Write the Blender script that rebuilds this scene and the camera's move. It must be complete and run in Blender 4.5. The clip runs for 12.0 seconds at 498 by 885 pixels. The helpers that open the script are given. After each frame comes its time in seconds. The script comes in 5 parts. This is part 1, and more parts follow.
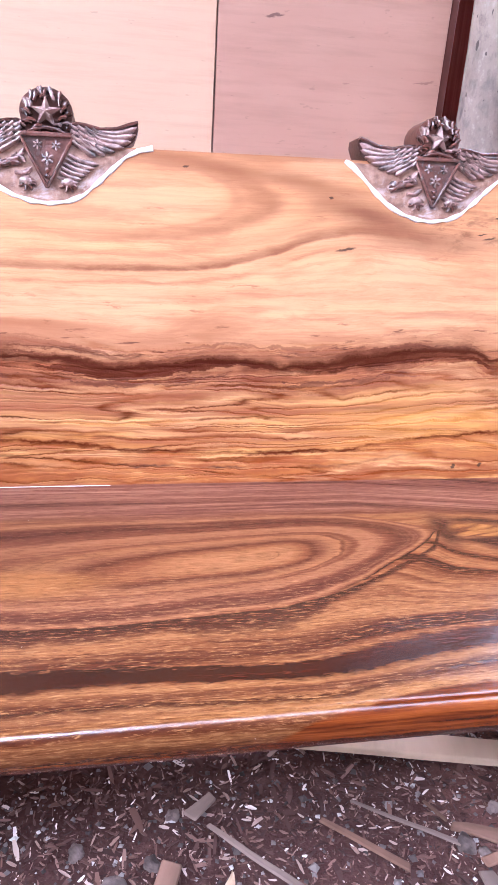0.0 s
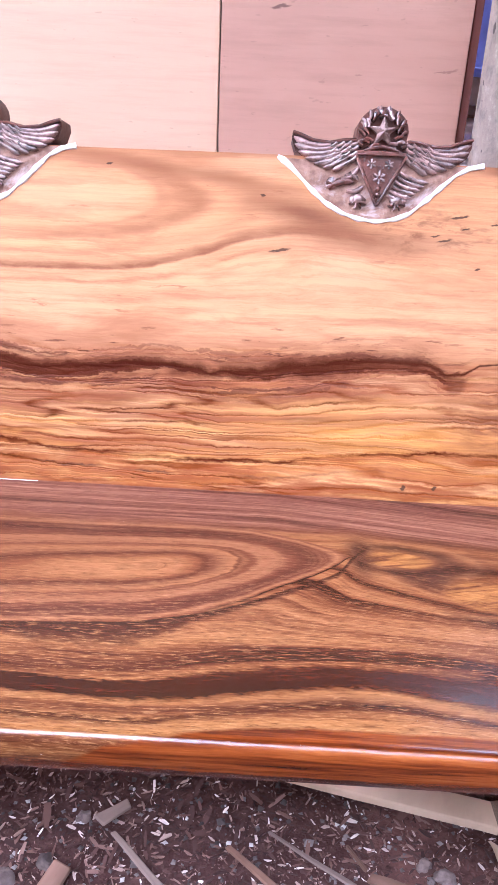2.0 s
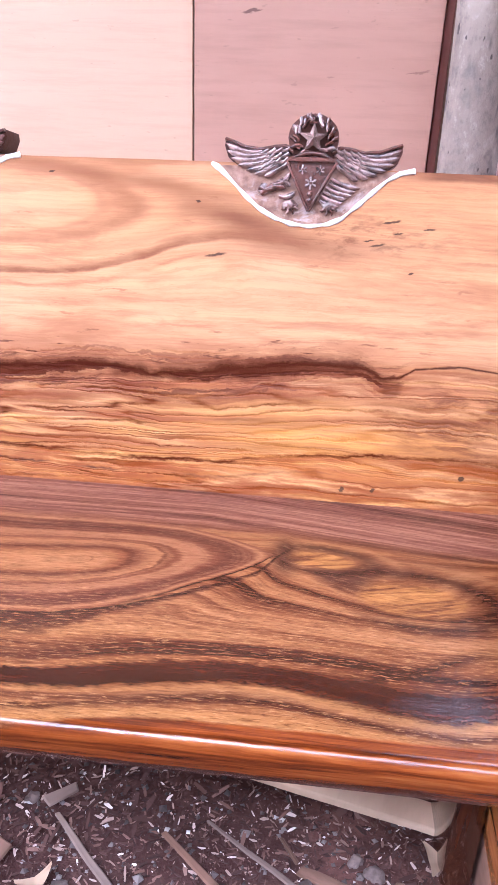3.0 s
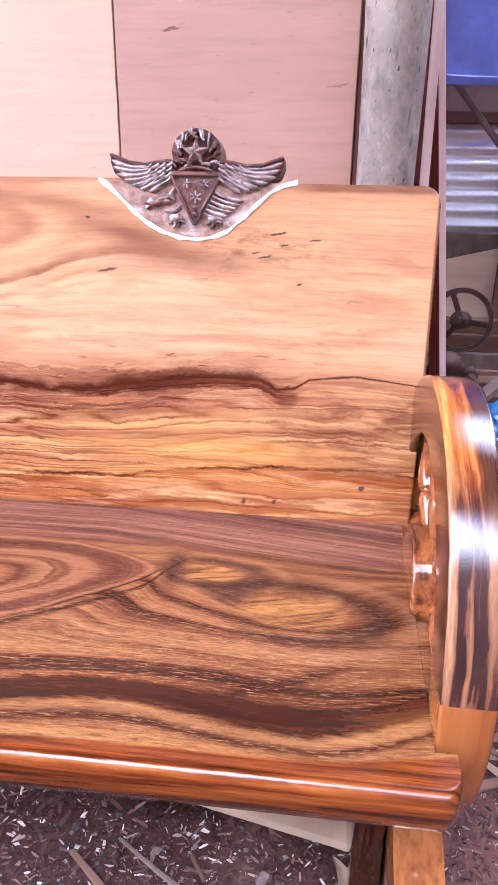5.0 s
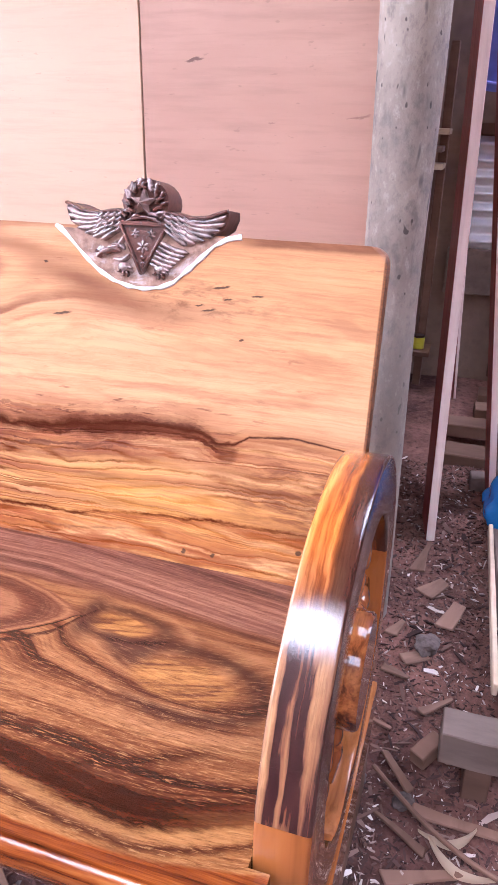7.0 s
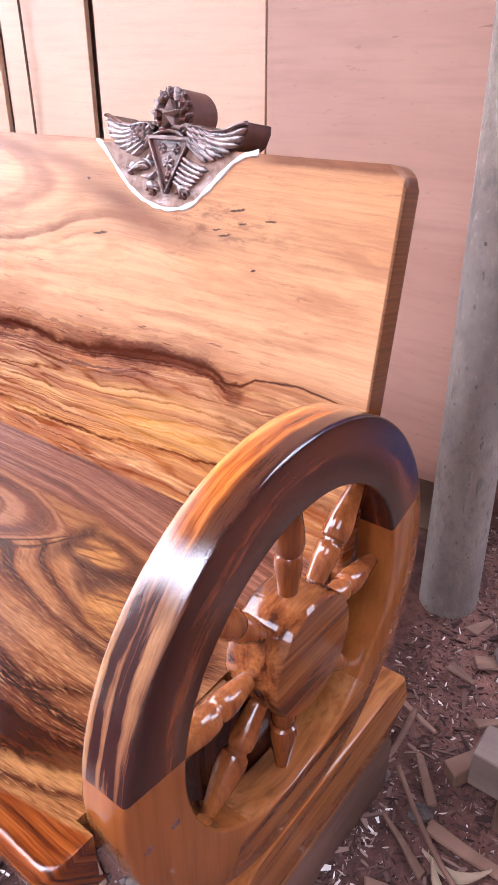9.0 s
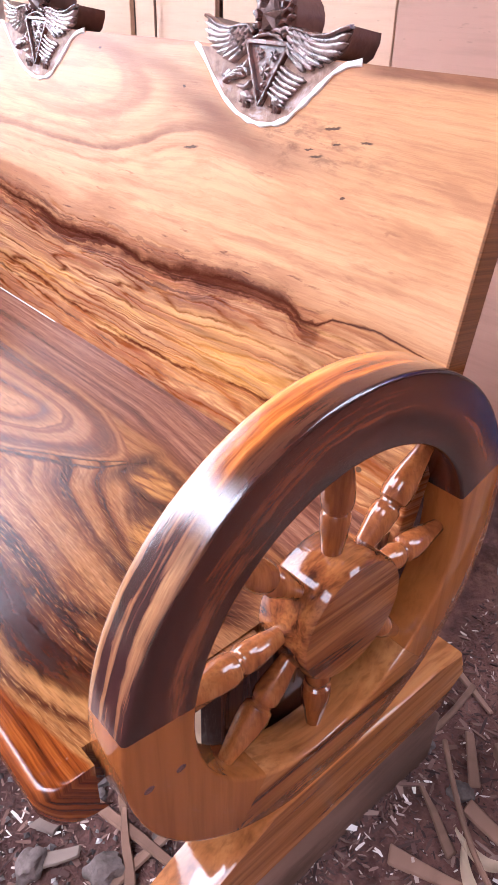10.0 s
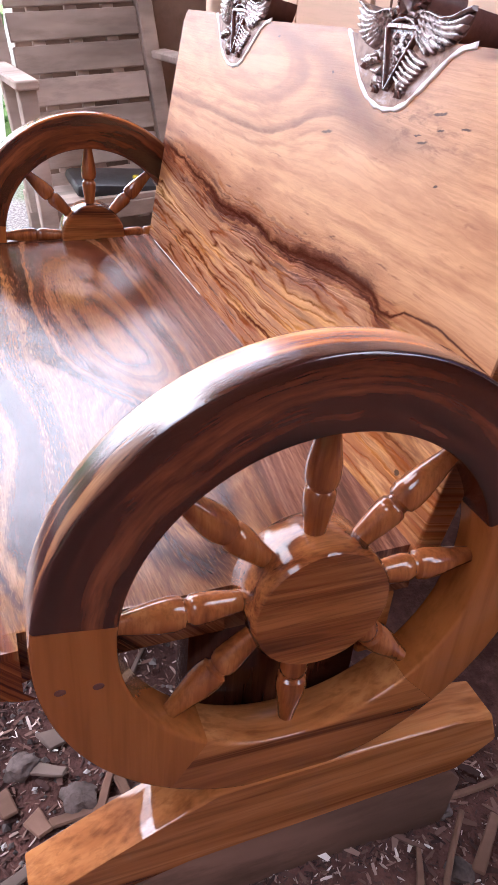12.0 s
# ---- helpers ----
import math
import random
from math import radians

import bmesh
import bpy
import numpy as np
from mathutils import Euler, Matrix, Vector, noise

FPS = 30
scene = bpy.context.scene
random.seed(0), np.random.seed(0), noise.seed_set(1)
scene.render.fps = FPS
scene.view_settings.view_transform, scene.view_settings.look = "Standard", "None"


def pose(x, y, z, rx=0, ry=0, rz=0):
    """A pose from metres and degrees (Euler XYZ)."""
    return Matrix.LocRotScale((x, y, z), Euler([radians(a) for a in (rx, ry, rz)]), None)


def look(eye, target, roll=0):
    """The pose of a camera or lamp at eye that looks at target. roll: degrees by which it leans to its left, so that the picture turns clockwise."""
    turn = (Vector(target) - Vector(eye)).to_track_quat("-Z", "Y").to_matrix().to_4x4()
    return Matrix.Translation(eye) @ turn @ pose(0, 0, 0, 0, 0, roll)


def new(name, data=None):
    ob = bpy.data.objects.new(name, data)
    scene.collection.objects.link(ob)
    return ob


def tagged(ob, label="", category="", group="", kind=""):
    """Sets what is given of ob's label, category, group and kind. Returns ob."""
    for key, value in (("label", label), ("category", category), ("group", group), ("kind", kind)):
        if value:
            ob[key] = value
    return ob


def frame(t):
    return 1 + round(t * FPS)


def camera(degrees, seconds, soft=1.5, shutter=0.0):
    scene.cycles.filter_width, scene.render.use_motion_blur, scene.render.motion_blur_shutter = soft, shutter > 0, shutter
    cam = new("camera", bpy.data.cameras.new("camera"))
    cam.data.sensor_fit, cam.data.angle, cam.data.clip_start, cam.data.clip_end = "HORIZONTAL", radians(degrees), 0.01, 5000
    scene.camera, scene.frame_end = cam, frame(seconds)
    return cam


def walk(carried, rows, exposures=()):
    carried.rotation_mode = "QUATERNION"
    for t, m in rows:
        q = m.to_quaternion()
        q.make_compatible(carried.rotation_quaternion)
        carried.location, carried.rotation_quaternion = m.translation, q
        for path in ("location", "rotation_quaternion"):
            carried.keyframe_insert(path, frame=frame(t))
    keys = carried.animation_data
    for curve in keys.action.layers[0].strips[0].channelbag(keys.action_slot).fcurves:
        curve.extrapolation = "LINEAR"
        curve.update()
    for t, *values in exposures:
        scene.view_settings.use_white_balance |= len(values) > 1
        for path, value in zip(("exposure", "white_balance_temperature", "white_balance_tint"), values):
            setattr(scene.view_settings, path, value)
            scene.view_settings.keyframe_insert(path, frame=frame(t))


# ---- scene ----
cam = camera(38.3, 12.0, soft=0.35)
PATH = [
    (0.0, -0.1837, -1.0724, 1.0889, 66.5, -3.65, -9.54),
    (0.5, -0.0774, -1.0566, 1.0748, 66.45, -2.87, -6.63),
    (1.0, 0.0122, -1.0461, 1.0825, 65.56, -3.34, -4.45),
    (1.5, 0.0733, -1.0483, 1.0962, 66.22, -2.7, -3.36),
    (2.0, 0.1639, -1.0473, 1.0996, 65.88, -2.63, 2.17),
    (2.5, 0.268, -1.0537, 1.1032, 65.31, -2.55, 5.39),
    (3.0, 0.3409, -1.0566, 1.1249, 65.33, -1.93, 6.08),
    (5.0, 0.5215, -1.0375, 1.127, 66.41, -0.71, 6.48),
    (5.5, 0.6097, -1.0055, 1.1283, 66.92, -0.32, 8.67),
    (6.0, 0.6802, -0.9834, 1.1218, 66.96, 0.07, 9.58),
    (6.5, 0.7463, -0.9586, 1.1343, 68.09, 1.11, 13.58),
    (7.0, 0.8, -0.9129, 1.2105, 65.65, -1.0, 18.01),
    (9.0, 1.0549, -0.6946, 1.154, 62.24, -0.01, 37.72),
    (9.5, 1.0521, -0.6463, 1.1614, 59.26, -1.62, 43.57),
    (10.0, 1.0626, -0.6169, 1.1304, 57.19, -1.3, 48.35),
    (10.5, 1.104, -0.5882, 1.103, 58.36, -5.26, 55.02),
    (11.0, 1.1641, -0.5629, 1.1008, 59.88, -3.45, 59.54),
    (11.5, 1.195, -0.5289, 1.0925, 59.58, -4.34, 62.89),
    (12.0, 1.2068, -0.4496, 1.0714, 58.75, -4.38, 69.82),
]
walk(cam, [(t, pose(x, y, z, rx, ry, rz)) for t, x, y, z, rx, ry, rz in PATH],
     exposures=[(0.0, 1.62, 5050, 22), (5.0, 1.66, 5100, 23), (7.0, 1.66, 5250, 22), (9.0, 1.48, 5450, 21), (10.0, 1.50, 5450, 20), (11.0, 1.50, 5450, 21), (11.5, 1.42, 5500, 21), (12.0, 1.00, 5600, 21)])


# ---- light: open-fronted shed under a bright hazy sky ----
world = bpy.data.worlds.new("world")
scene.world = world
world.use_nodes = True
wn = world.node_tree
sky = wn.nodes.new("ShaderNodeTexSky")
sky.sky_type = "NISHITA"
sky.sun_disc = False
sky.sun_elevation, sky.sun_rotation = radians(34), radians(240)
sky.air_density, sky.dust_density, sky.ozone_density = 1.2, 8.0, 1.0
haze = wn.nodes.new("ShaderNodeMix")
haze.data_type = "RGBA"
haze.inputs[0].default_value = 0.75
wn.links.new(sky.outputs[0], haze.inputs[6])
haze.inputs[7].default_value = (38.0, 38.0, 38.5, 1)
wn.links.new(haze.outputs[2], wn.nodes["Background"].inputs[0])
wn.nodes["Background"].inputs[1].default_value = 0.15
sun = new("sun", bpy.data.lights.new("sun", "SUN"))
sun.data.energy, sun.data.angle, sun.data.color = 0.6, radians(20), (1.0, 0.96, 0.92)
sun.matrix_world = look((-0.55, -1.5, 2.45), (0, 0, 0))


# ---- material helpers ----
class Net:
    """A small builder for node materials."""

    def __init__(self, name):
        self.mat = bpy.data.materials.new(name)
        self.mat.use_nodes = True
        self.nt = self.mat.node_tree
        self.out = self.nt.nodes["Principled BSDF"]
        self.tc = self.nt.nodes.new("ShaderNodeTexCoord").outputs["Object"]

    def put(self, socket, value):
        if isinstance(value, bpy.types.NodeSocket):
            self.nt.links.new(value, socket)
        else:
            socket.default_value = value

    def m(self, op, a, b=0.0, c=0.0, clamp=False):
        n = self.nt.nodes.new("ShaderNodeMath")
        n.operation, n.use_clamp = op, clamp
        for s, v in zip(n.inputs, (a, b, c)):
            self.put(s, v)
        return n.outputs[0]

    def add(self, *v):
        r = v[0]
        for w in v[1:]:
            r = self.m("ADD", r, w)
        return r

    def mul(self, *v):
        r = v[0]
        for w in v[1:]:
            r = self.m("MULTIPLY", r, w)
        return r

    def xyz(self, vec=None):
        n = self.nt.nodes.new("ShaderNodeSeparateXYZ")
        self.put(n.inputs[0], vec or self.tc)
        return n.outputs

    def vec(self, x, y, z):
        n = self.nt.nodes.new("ShaderNodeCombineXYZ")
        for s, v in zip(n.inputs, (x, y, z)):
            self.put(s, v)
        return n.outputs[0]

    def scaled(self, s, vec=None, turn=(0, 0, 0)):
        n = self.nt.nodes.new("ShaderNodeMapping")
        self.put(n.inputs[0], vec or self.tc)
        n.inputs[2].default_value = [radians(a) for a in turn]
        n.inputs[3].default_value = s
        return n.outputs[0]

    def jitter(self, vec=None, k=7.0):
        info = self.nt.nodes.new("ShaderNodeObjectInfo")
        n = self.nt.nodes.new("ShaderNodeVectorMath")
        n.operation = "ADD"
        self.put(n.inputs[0], vec or self.tc)
        r = self.mul(info.outputs["Random"], k)
        self.put(n.inputs[1], self.vec(r, r, r))
        return n.outputs[0]

    def random(self):
        return self.nt.nodes.new("ShaderNodeObjectInfo").outputs["Random"]

    def noise(self, vec, scale=1.0, detail=3.0, rough=0.5, bend=0.0):
        n = self.nt.nodes.new("ShaderNodeTexNoise")
        self.put(n.inputs["Vector"], vec)
        n.inputs["Scale"].default_value, n.inputs["Detail"].default_value = scale, detail
        n.inputs["Roughness"].default_value, n.inputs["Distortion"].default_value = rough, bend
        return n.outputs[0]

    def ramp(self, fac, stops, mode="LINEAR"):
        n = self.nt.nodes.new("ShaderNodeValToRGB")
        self.put(n.inputs[0], fac)
        e = n.color_ramp
        e.interpolation = mode
        while len(e.elements) < len(stops):
            e.elements.new(0.5)
        for el, (p, c) in zip(e.elements, stops):
            el.position = p
            el.color = (c, c, c, 1) if isinstance(c, (int, float)) else (*c, 1)
        return n.outputs[0]

    def curve(self, u, points, lo, hi, mode="LINEAR"):
        """Piecewise value over u; points (u, value), values within 0..1."""
        return self.ramp(self.span(u, lo, hi), [((a - lo) / (hi - lo), b) for a, b in points], mode)

    def span(self, v, a, b, to0=0.0, to1=1.0, smooth=False):
        n = self.nt.nodes.new("ShaderNodeMapRange")
        n.interpolation_type = "SMOOTHSTEP" if smooth else "LINEAR"
        for s, x in zip(n.inputs, (v, a, b, to0, to1)):
            self.put(s, x)
        return n.outputs[0]

    def bell(self, v, centre, width):
        d = self.m("DIVIDE", self.m("SUBTRACT", v, centre), width)
        return self.m("POWER", 2.718, self.mul(d, d, -1.0))

    def hill(self, u, v, cu, cv, a, b):
        p = self.m("DIVIDE", self.m("SUBTRACT", u, cu), a)
        q = self.m("DIVIDE", self.m("SUBTRACT", v, cv), b)
        return self.m("POWER", 2.718, self.mul(self.add(self.mul(p, p), self.mul(q, q)), -1.0))

    def mix(self, fac, a, b, blend="MIX"):
        n = self.nt.nodes.new("ShaderNodeMix")
        n.data_type, n.blend_type = "RGBA", blend
        for s, v in ((n.inputs[0], fac), (n.inputs[6], a), (n.inputs[7], b)):
            if not isinstance(v, bpy.types.NodeSocket) and not isinstance(v, (int, float)):
                v = (*v, 1)
            self.put(s, v)
        return n.outputs[2]

    def deepen(self, c, power, gain=1.0):
        """Stronger contrast and saturation of a wood colour."""
        n = self.nt.nodes.new("ShaderNodeGamma")
        self.put(n.inputs[0], c)
        n.inputs[1].default_value = power
        return self.mix(1.0, n.outputs[0], (gain, gain, gain), "MULTIPLY")

    def done(self, colour, rough=0.5, bump=None, strength=0.2, depth=0.002, metal=0.0, coat=0.0, coat_rough=0.05, spec=0.5, coat_ior=1.5):
        o = self.out.inputs
        self.put(o["Base Color"], colour if isinstance(colour, bpy.types.NodeSocket) else (*colour, 1))
        self.put(o["Roughness"], rough)
        self.put(o["Metallic"], metal)
        o["Specular IOR Level"].default_value = spec
        self.put(o["Coat Weight"], coat)
        o["Coat Roughness"].default_value = coat_rough
        o["Coat IOR"].default_value = coat_ior
        if bump is not None:
            n = self.nt.nodes.new("ShaderNodeBump")
            n.inputs["Strength"].default_value, n.inputs["Distance"].default_value = strength, depth
            self.put(n.inputs["Height"], bump)
            self.nt.links.new(n.outputs[0], o["Normal"])
            self.nt.links.new(n.outputs[0], o["Coat Normal"])
        return self.mat


def wood_back():
    """Slab of the backrest: x along, z up the slab from its foot."""
    k = Net("slab_back_wood")
    u, _, v = k.xyz()
    wob = k.m("SUBTRACT", k.noise(k.scaled((3.5, 1, 9)), 1, 3), 0.5)
    ragged = k.m("SUBTRACT", k.noise(k.scaled((22, 1, 40)), 1, 5, 0.7), 0.5)
    rag0 = k.noise(k.scaled((5, 1, 26)), 1, 4, 0.65)
    rough_zone = k.span(v, 0.30, 0.16, 0.3, 1.0, True)
    low = k.span(v, 0.26, 0.17, 0.0, 1.0, True)
    v1 = k.add(v, k.mul(wob, 0.04, rough_zone))
    # the grain turns upward towards the notch and dives under the seam
    b2 = k.curve(u, [(-0.68, 0.345), (-0.23, 0.350), (-0.1, 0.350), (-0.02, 0.357), (0.07, 0.386), (0.126, 0.408), (0.2, 0.421), (0.3, 0.414), (0.38, 0.400), (0.48, 0.385), (0.68, 0.375)], -0.68, 0.68, "B_SPLINE")
    lift = k.mul(k.m("SUBTRACT", b2, 0.35), k.bell(v, 0.40, 0.065))
    vc = k.curve(u, [(-0.68, 0.235), (-0.28, 0.206), (-0.2, 0.193), (-0.1, 0.195), (0.0, 0.207), (0.08, 0.197), (0.17, 0.203),
                     (0.3, 0.224), (0.41, 0.230), (0.45, 0.212), (0.475, 0.214), (0.50, 0.230), (0.57, 0.238), (0.68, 0.226)], -0.68, 0.68)
    vs = k.curve(u, [(-0.68, 0.235), (-0.25, 0.198), (-0.1, 0.196), (0.0, 0.205), (0.12, 0.199), (0.3, 0.224), (0.44, 0.222), (0.57, 0.232), (0.68, 0.222)], -0.68, 0.68, "B_SPLINE")
    follow = k.mul(k.m("SUBTRACT", vs, 0.21), k.bell(v, 0.19, 0.09), -1.0)
    f = k.add(v1, follow, k.mul(lift, -0.5), k.mul(ragged, 0.008))
    base = k.ramp(k.span(v1, 0.0, 0.53), [(0.0, (0.36, 0.13, 0.035)), (0.07, (0.45, 0.19, 0.055)), (0.16, (0.52, 0.26, 0.085)), (0.27, (0.54, 0.30, 0.13)),
                                         (0.36, (0.42, 0.19, 0.09)), (0.44, (0.46, 0.25, 0.145)), (0.52, (0.58, 0.345, 0.205)),
                                         (0.7, (0.59, 0.345, 0.195)), (0.9, (0.56, 0.31, 0.165)), (1.0, (0.46, 0.235, 0.125))])
    # broad tone changes
    tone = k.noise(k.vec(k.mul(u, 2.2), 0.0, k.mul(f, 13)), 1, 4, 0.6, 0.4)
    c = k.mix(k.span(tone, 0.51, 0.68, 0, 0.62, True), base, (0.36, 0.165, 0.085))
    c = k.mix(k.span(tone, 0.46, 0.30, 0, 0.5, True), c, (0.64, 0.405, 0.255))
    # long streaks along the grain, coarse and dark in the lower half
    st = k.noise(k.vec(k.mul(u, 0.7), 0.0, k.mul(f, 27)), 1, 5, 0.55, 0.1)
    c = k.mix(k.mul(k.span(st, 0.50, 0.60, 0, 1, True), k.add(k.mul(low, 0.5), 0.10)), c, (0.27, 0.09, 0.034))
    c = k.mix(k.mul(k.span(st, 0.47, 0.36, 0, 1, True), k.add(k.mul(low, 0.6), 0.04)), c, (0.82, 0.52, 0.22))
    # thin dark wandering growth lines
    gl = k.noise(k.vec(k.mul(u, 1.1), 5.0, k.mul(f, 20)), 1, 3, 0.5, 0.3)
    lines = k.m("MAXIMUM", k.bell(gl, 0.50, 0.014), k.m("MAXIMUM", k.bell(gl, 0.43, 0.013), k.bell(gl, 0.575, 0.013)))
    c = k.mix(k.mul(lines, k.add(k.mul(low, 0.28), 0.05), k.span(rag0, 0.42, 0.58, 0.0, 1)), c, (0.085, 0.022, 0.009))
    # torn dark creases with a pale lip, long on one side of the slab
    tear = k.noise(k.vec(k.mul(u, 1.15), 14.0, k.add(k.mul(f, 24), k.mul(ragged, 0.14))), 1, 2, 0.5, 0.25)
    crease = k.m("MAXIMUM", k.bell(tear, 0.47, 0.012), k.m("MAXIMUM", k.bell(tear, 0.545, 0.014), k.bell(tear, 0.40, 0.012)))
    c = k.mix(k.mul(k.bell(tear, 0.505, 0.014), low, 0.45), c, (0.86, 0.58, 0.32))
    c = k.mix(k.mul(crease, low, k.span(u, 0.62, 0.12, 0.3, 1.0), k.span(rag0, 0.40, 0.52, 0.15, 1.0), 0.95), c, (0.075, 0.017, 0.007))
    # clusters of red-brown streaks below the seam
    cl = k.noise(k.vec(k.mul(u, 1.3), 9.0, k.mul(f, 19)), 1, 4, 0.55, 0.2)
    c = k.mix(k.mul(k.span(cl, 0.48, 0.60, 0, 1, True), low, k.span(u, 0.5, 0.05, 0.2, 0.75)), c, (0.24, 0.072, 0.026))
    c = k.mix(k.mul(k.span(cl, 0.60, 0.68, 0, 1, True), low, k.span(u, 0.5, 0.05, 0.2, 0.75)), c, (0.085, 0.022, 0.011))
    # curly golden patch, lower right
    glow = k.mul(k.hill(u, v, 0.34, 0.105, 0.20, 0.042), k.span(st, 0.62, 0.45))
    c = k.mix(k.mul(glow, 0.55), c, (0.84, 0.45, 0.13))
    fine = k.noise(k.vec(k.mul(u, 6), 0.0, k.mul(f, 260)), 1, 5, 0.7, 0.2)
    c = k.mix(k.mul(k.span(fine, 0.46, 0.64, 0, 0.6), k.add(k.mul(low, 0.5), 0.5)), c, (0.28, 0.11, 0.053))
    mot = k.noise(k.vec(k.mul(u, 9), 2.0, k.mul(f, 60)), 1, 6, 0.7, 0.4)
    c = k.mix(k.span(mot, 0.5, 0.72, 0, 0.42), c, (0.33, 0.14, 0.07))
    c = k.mix(k.span(mot, 0.46, 0.3, 0, 0.14), c, (0.70, 0.46, 0.29))
    # big oval figure beside the notch
    du = k.m("DIVIDE", k.add(u, 0.20), 0.25)
    dv = k.m("DIVIDE", k.m("SUBTRACT", v1, 0.455), 0.064)
    ring = k.add(k.m("SQRT", k.add(k.mul(du, du), k.mul(dv, dv))), k.mul(wob, 0.35), k.mul(ragged, 0.08))
    side = k.span(u, -0.30, -0.02, 0.3, 1.0, True)
    c = k.mix(k.mul(k.span(ring, 0.66, 0.98, 0, 1, True), k.span(ring, 1.14, 0.99, 0, 1, True), side, k.span(mot, 0.35, 0.6, 0.55, 0.85)), c, (0.31, 0.138, 0.070))
    c = k.mix(k.mul(k.bell(ring, 0.80, 0.04), side, 0.35), c, (0.30, 0.13, 0.065))
    c = k.mix(k.mul(k.bell(ring, 1.32, 0.09), side, 0.3), c, (0.30, 0.14, 0.07))
    c = k.mix(k.span(ring, 0.9, 0.2, 0, 0.35), c, (0.70, 0.45, 0.28))
    # sweeping brown band and the dark wood under the notch
    db = k.add(k.m("SUBTRACT", v, b2), k.mul(ragged, 0.008), k.mul(wob, 0.008))
    c = k.mix(k.mul(k.span(db, -0.009, -0.004, 0, 1, True), k.span(db, 0.016, -0.002, 0, 1, True), k.span(u, 0.34, 0.22), k.span(mot, 0.34, 0.6, 0.5, 0.95)), c, (0.24, 0.098, 0.048))
    c = k.mix(k.mul(k.bell(db, -0.024, 0.004), k.span(u, 0.25, 0.1), k.span(mot, 0.4, 0.6, 0.2, 0.6)), c, (0.30, 0.13, 0.06))
    c = k.mix(k.mul(k.bell(f, 0.285, 0.006), k.span(gl, 0.4, 0.6), 0.4), c, (0.36, 0.17, 0.085))
    c = k.mix(k.mul(k.bell(f, 0.262, 0.007), k.span(u, -0.22, -0.30), 0.7), c, (0.30, 0.125, 0.06))
    c = k.mix(k.mul(k.hill(u, k.add(v, k.mul(u, 0.22), k.mul(ragged, 0.015)), 0.225, 0.488, 0.10, 0.022), 0.85), c, (0.17, 0.06, 0.03))
    c = k.mix(k.mul(k.hill(u, k.add(v, k.mul(ragged, 0.02)), 0.33, 0.405, 0.13, 0.018), 0.65), c, (0.25, 0.11, 0.06))
    c = k.mix(k.mul(k.hill(u, k.add(v, k.mul(u, 0.12)), 0.05, 0.498, 0.2, 0.010), 0.65), c, (0.25, 0.105, 0.05))
    # brown smudge at the edge along the top
    c = k.mix(k.mul(k.span(k.add(v, k.mul(ragged, 0.006)), 0.505, 0.514, 0, 0.85, True), k.span(u, 0.44, 0.50)), c, (0.15, 0.055, 0.028))
    c = k.mix(k.mul(k.span(v1, 0.512, 0.523, 0, 0.6, True), k.span(u, -0.2, 0.1)), c, (0.26, 0.11, 0.05))
    # the long dark seam with its halo
    rag2 = k.m("SUBTRACT", k.noise(k.scaled((9, 1, 14)), 1, 6, 0.7), 0.5)
    d = k.add(k.m("SUBTRACT", v, vc), k.mul(k.add(k.mul(ragged, 0.020), k.mul(rag2, 0.026)), k.span(u, 0.50, 0.44, 0.3, 1.0)))
    near = k.span(u, 0.50, 0.44, 0.10, 1.0, True)
    halo = k.mul(k.span(d, -0.085, -0.02, 0, 1, True), k.span(d, 0.004, -0.006), near)
    c = k.mix(k.mul(halo, k.span(st, 0.36, 0.56, 0.25, 0.95), k.span(rag0, 0.35, 0.6, 0.35, 1.0)), c, (0.17, 0.046, 0.02))
    # fibrous strands that run beside the seam
    strand = k.noise(k.vec(k.mul(u, 3.5), 21.0, k.add(k.mul(d, 60), k.mul(ragged, 0.4))), 1, 4, 0.6, 0.2)
    beside = k.mul(k.span(k.m("ABSOLUTE", k.add(d, 0.004)), 0.062, 0.010, 0, 1, True), near)
    c = k.mix(k.mul(beside, k.span(strand, 0.50, 0.57, 0, 0.9, True)), c, (0.10, 0.024, 0.011))
    c = k.mix(k.mul(beside, k.span(strand, 0.43, 0.34, 0, 0.35, True)), c, (0.66, 0.39, 0.21))
    c = k.mix(k.mul(k.span(d, 0.065, 0.012, 0, 1, True), k.span(d, -0.01, 0.0), near, k.span(st, 0.42, 0.58, 0.10, 0.6)), c, (0.30, 0.135, 0.078))
    c = k.mix(k.mul(k.bell(d, 0.018, 0.005), near, k.span(mot, 0.5, 0.58), 0.8), c, (0.09, 0.028, 0.014))
    width = k.curve(u, [(-0.68, 0.16), (-0.3, 0.18), (-0.1, 0.17), (0.0, 0.22), (0.2, 0.26), (0.42, 0.20), (0.47, 0.05), (0.52, 0.028), (0.68, 0.028)], -0.68, 0.68)
    c = k.mix(k.mul(k.m("POWER", 2.718, k.mul(k.m("POWER", k.m("DIVIDE", d, k.mul(width, 0.052, k.span(rag0, 0.36, 0.6, 0.45, 1.5))), 2.0), -1.0)), 0.95), c, (0.060, 0.013, 0.007))
    # brown cloud and short ragged checks on the upper side of the seam
    cloud = k.mul(k.span(d, 0.085, 0.03, 0, 1, True), k.span(d, 0.004, 0.02, 0, 1, True), k.span(rag0, 0.42, 0.56, 0, 1, True), k.span(u, 0.48, 0.40))
    c = k.mix(k.mul(cloud, 0.5), c, (0.32, 0.14, 0.075))
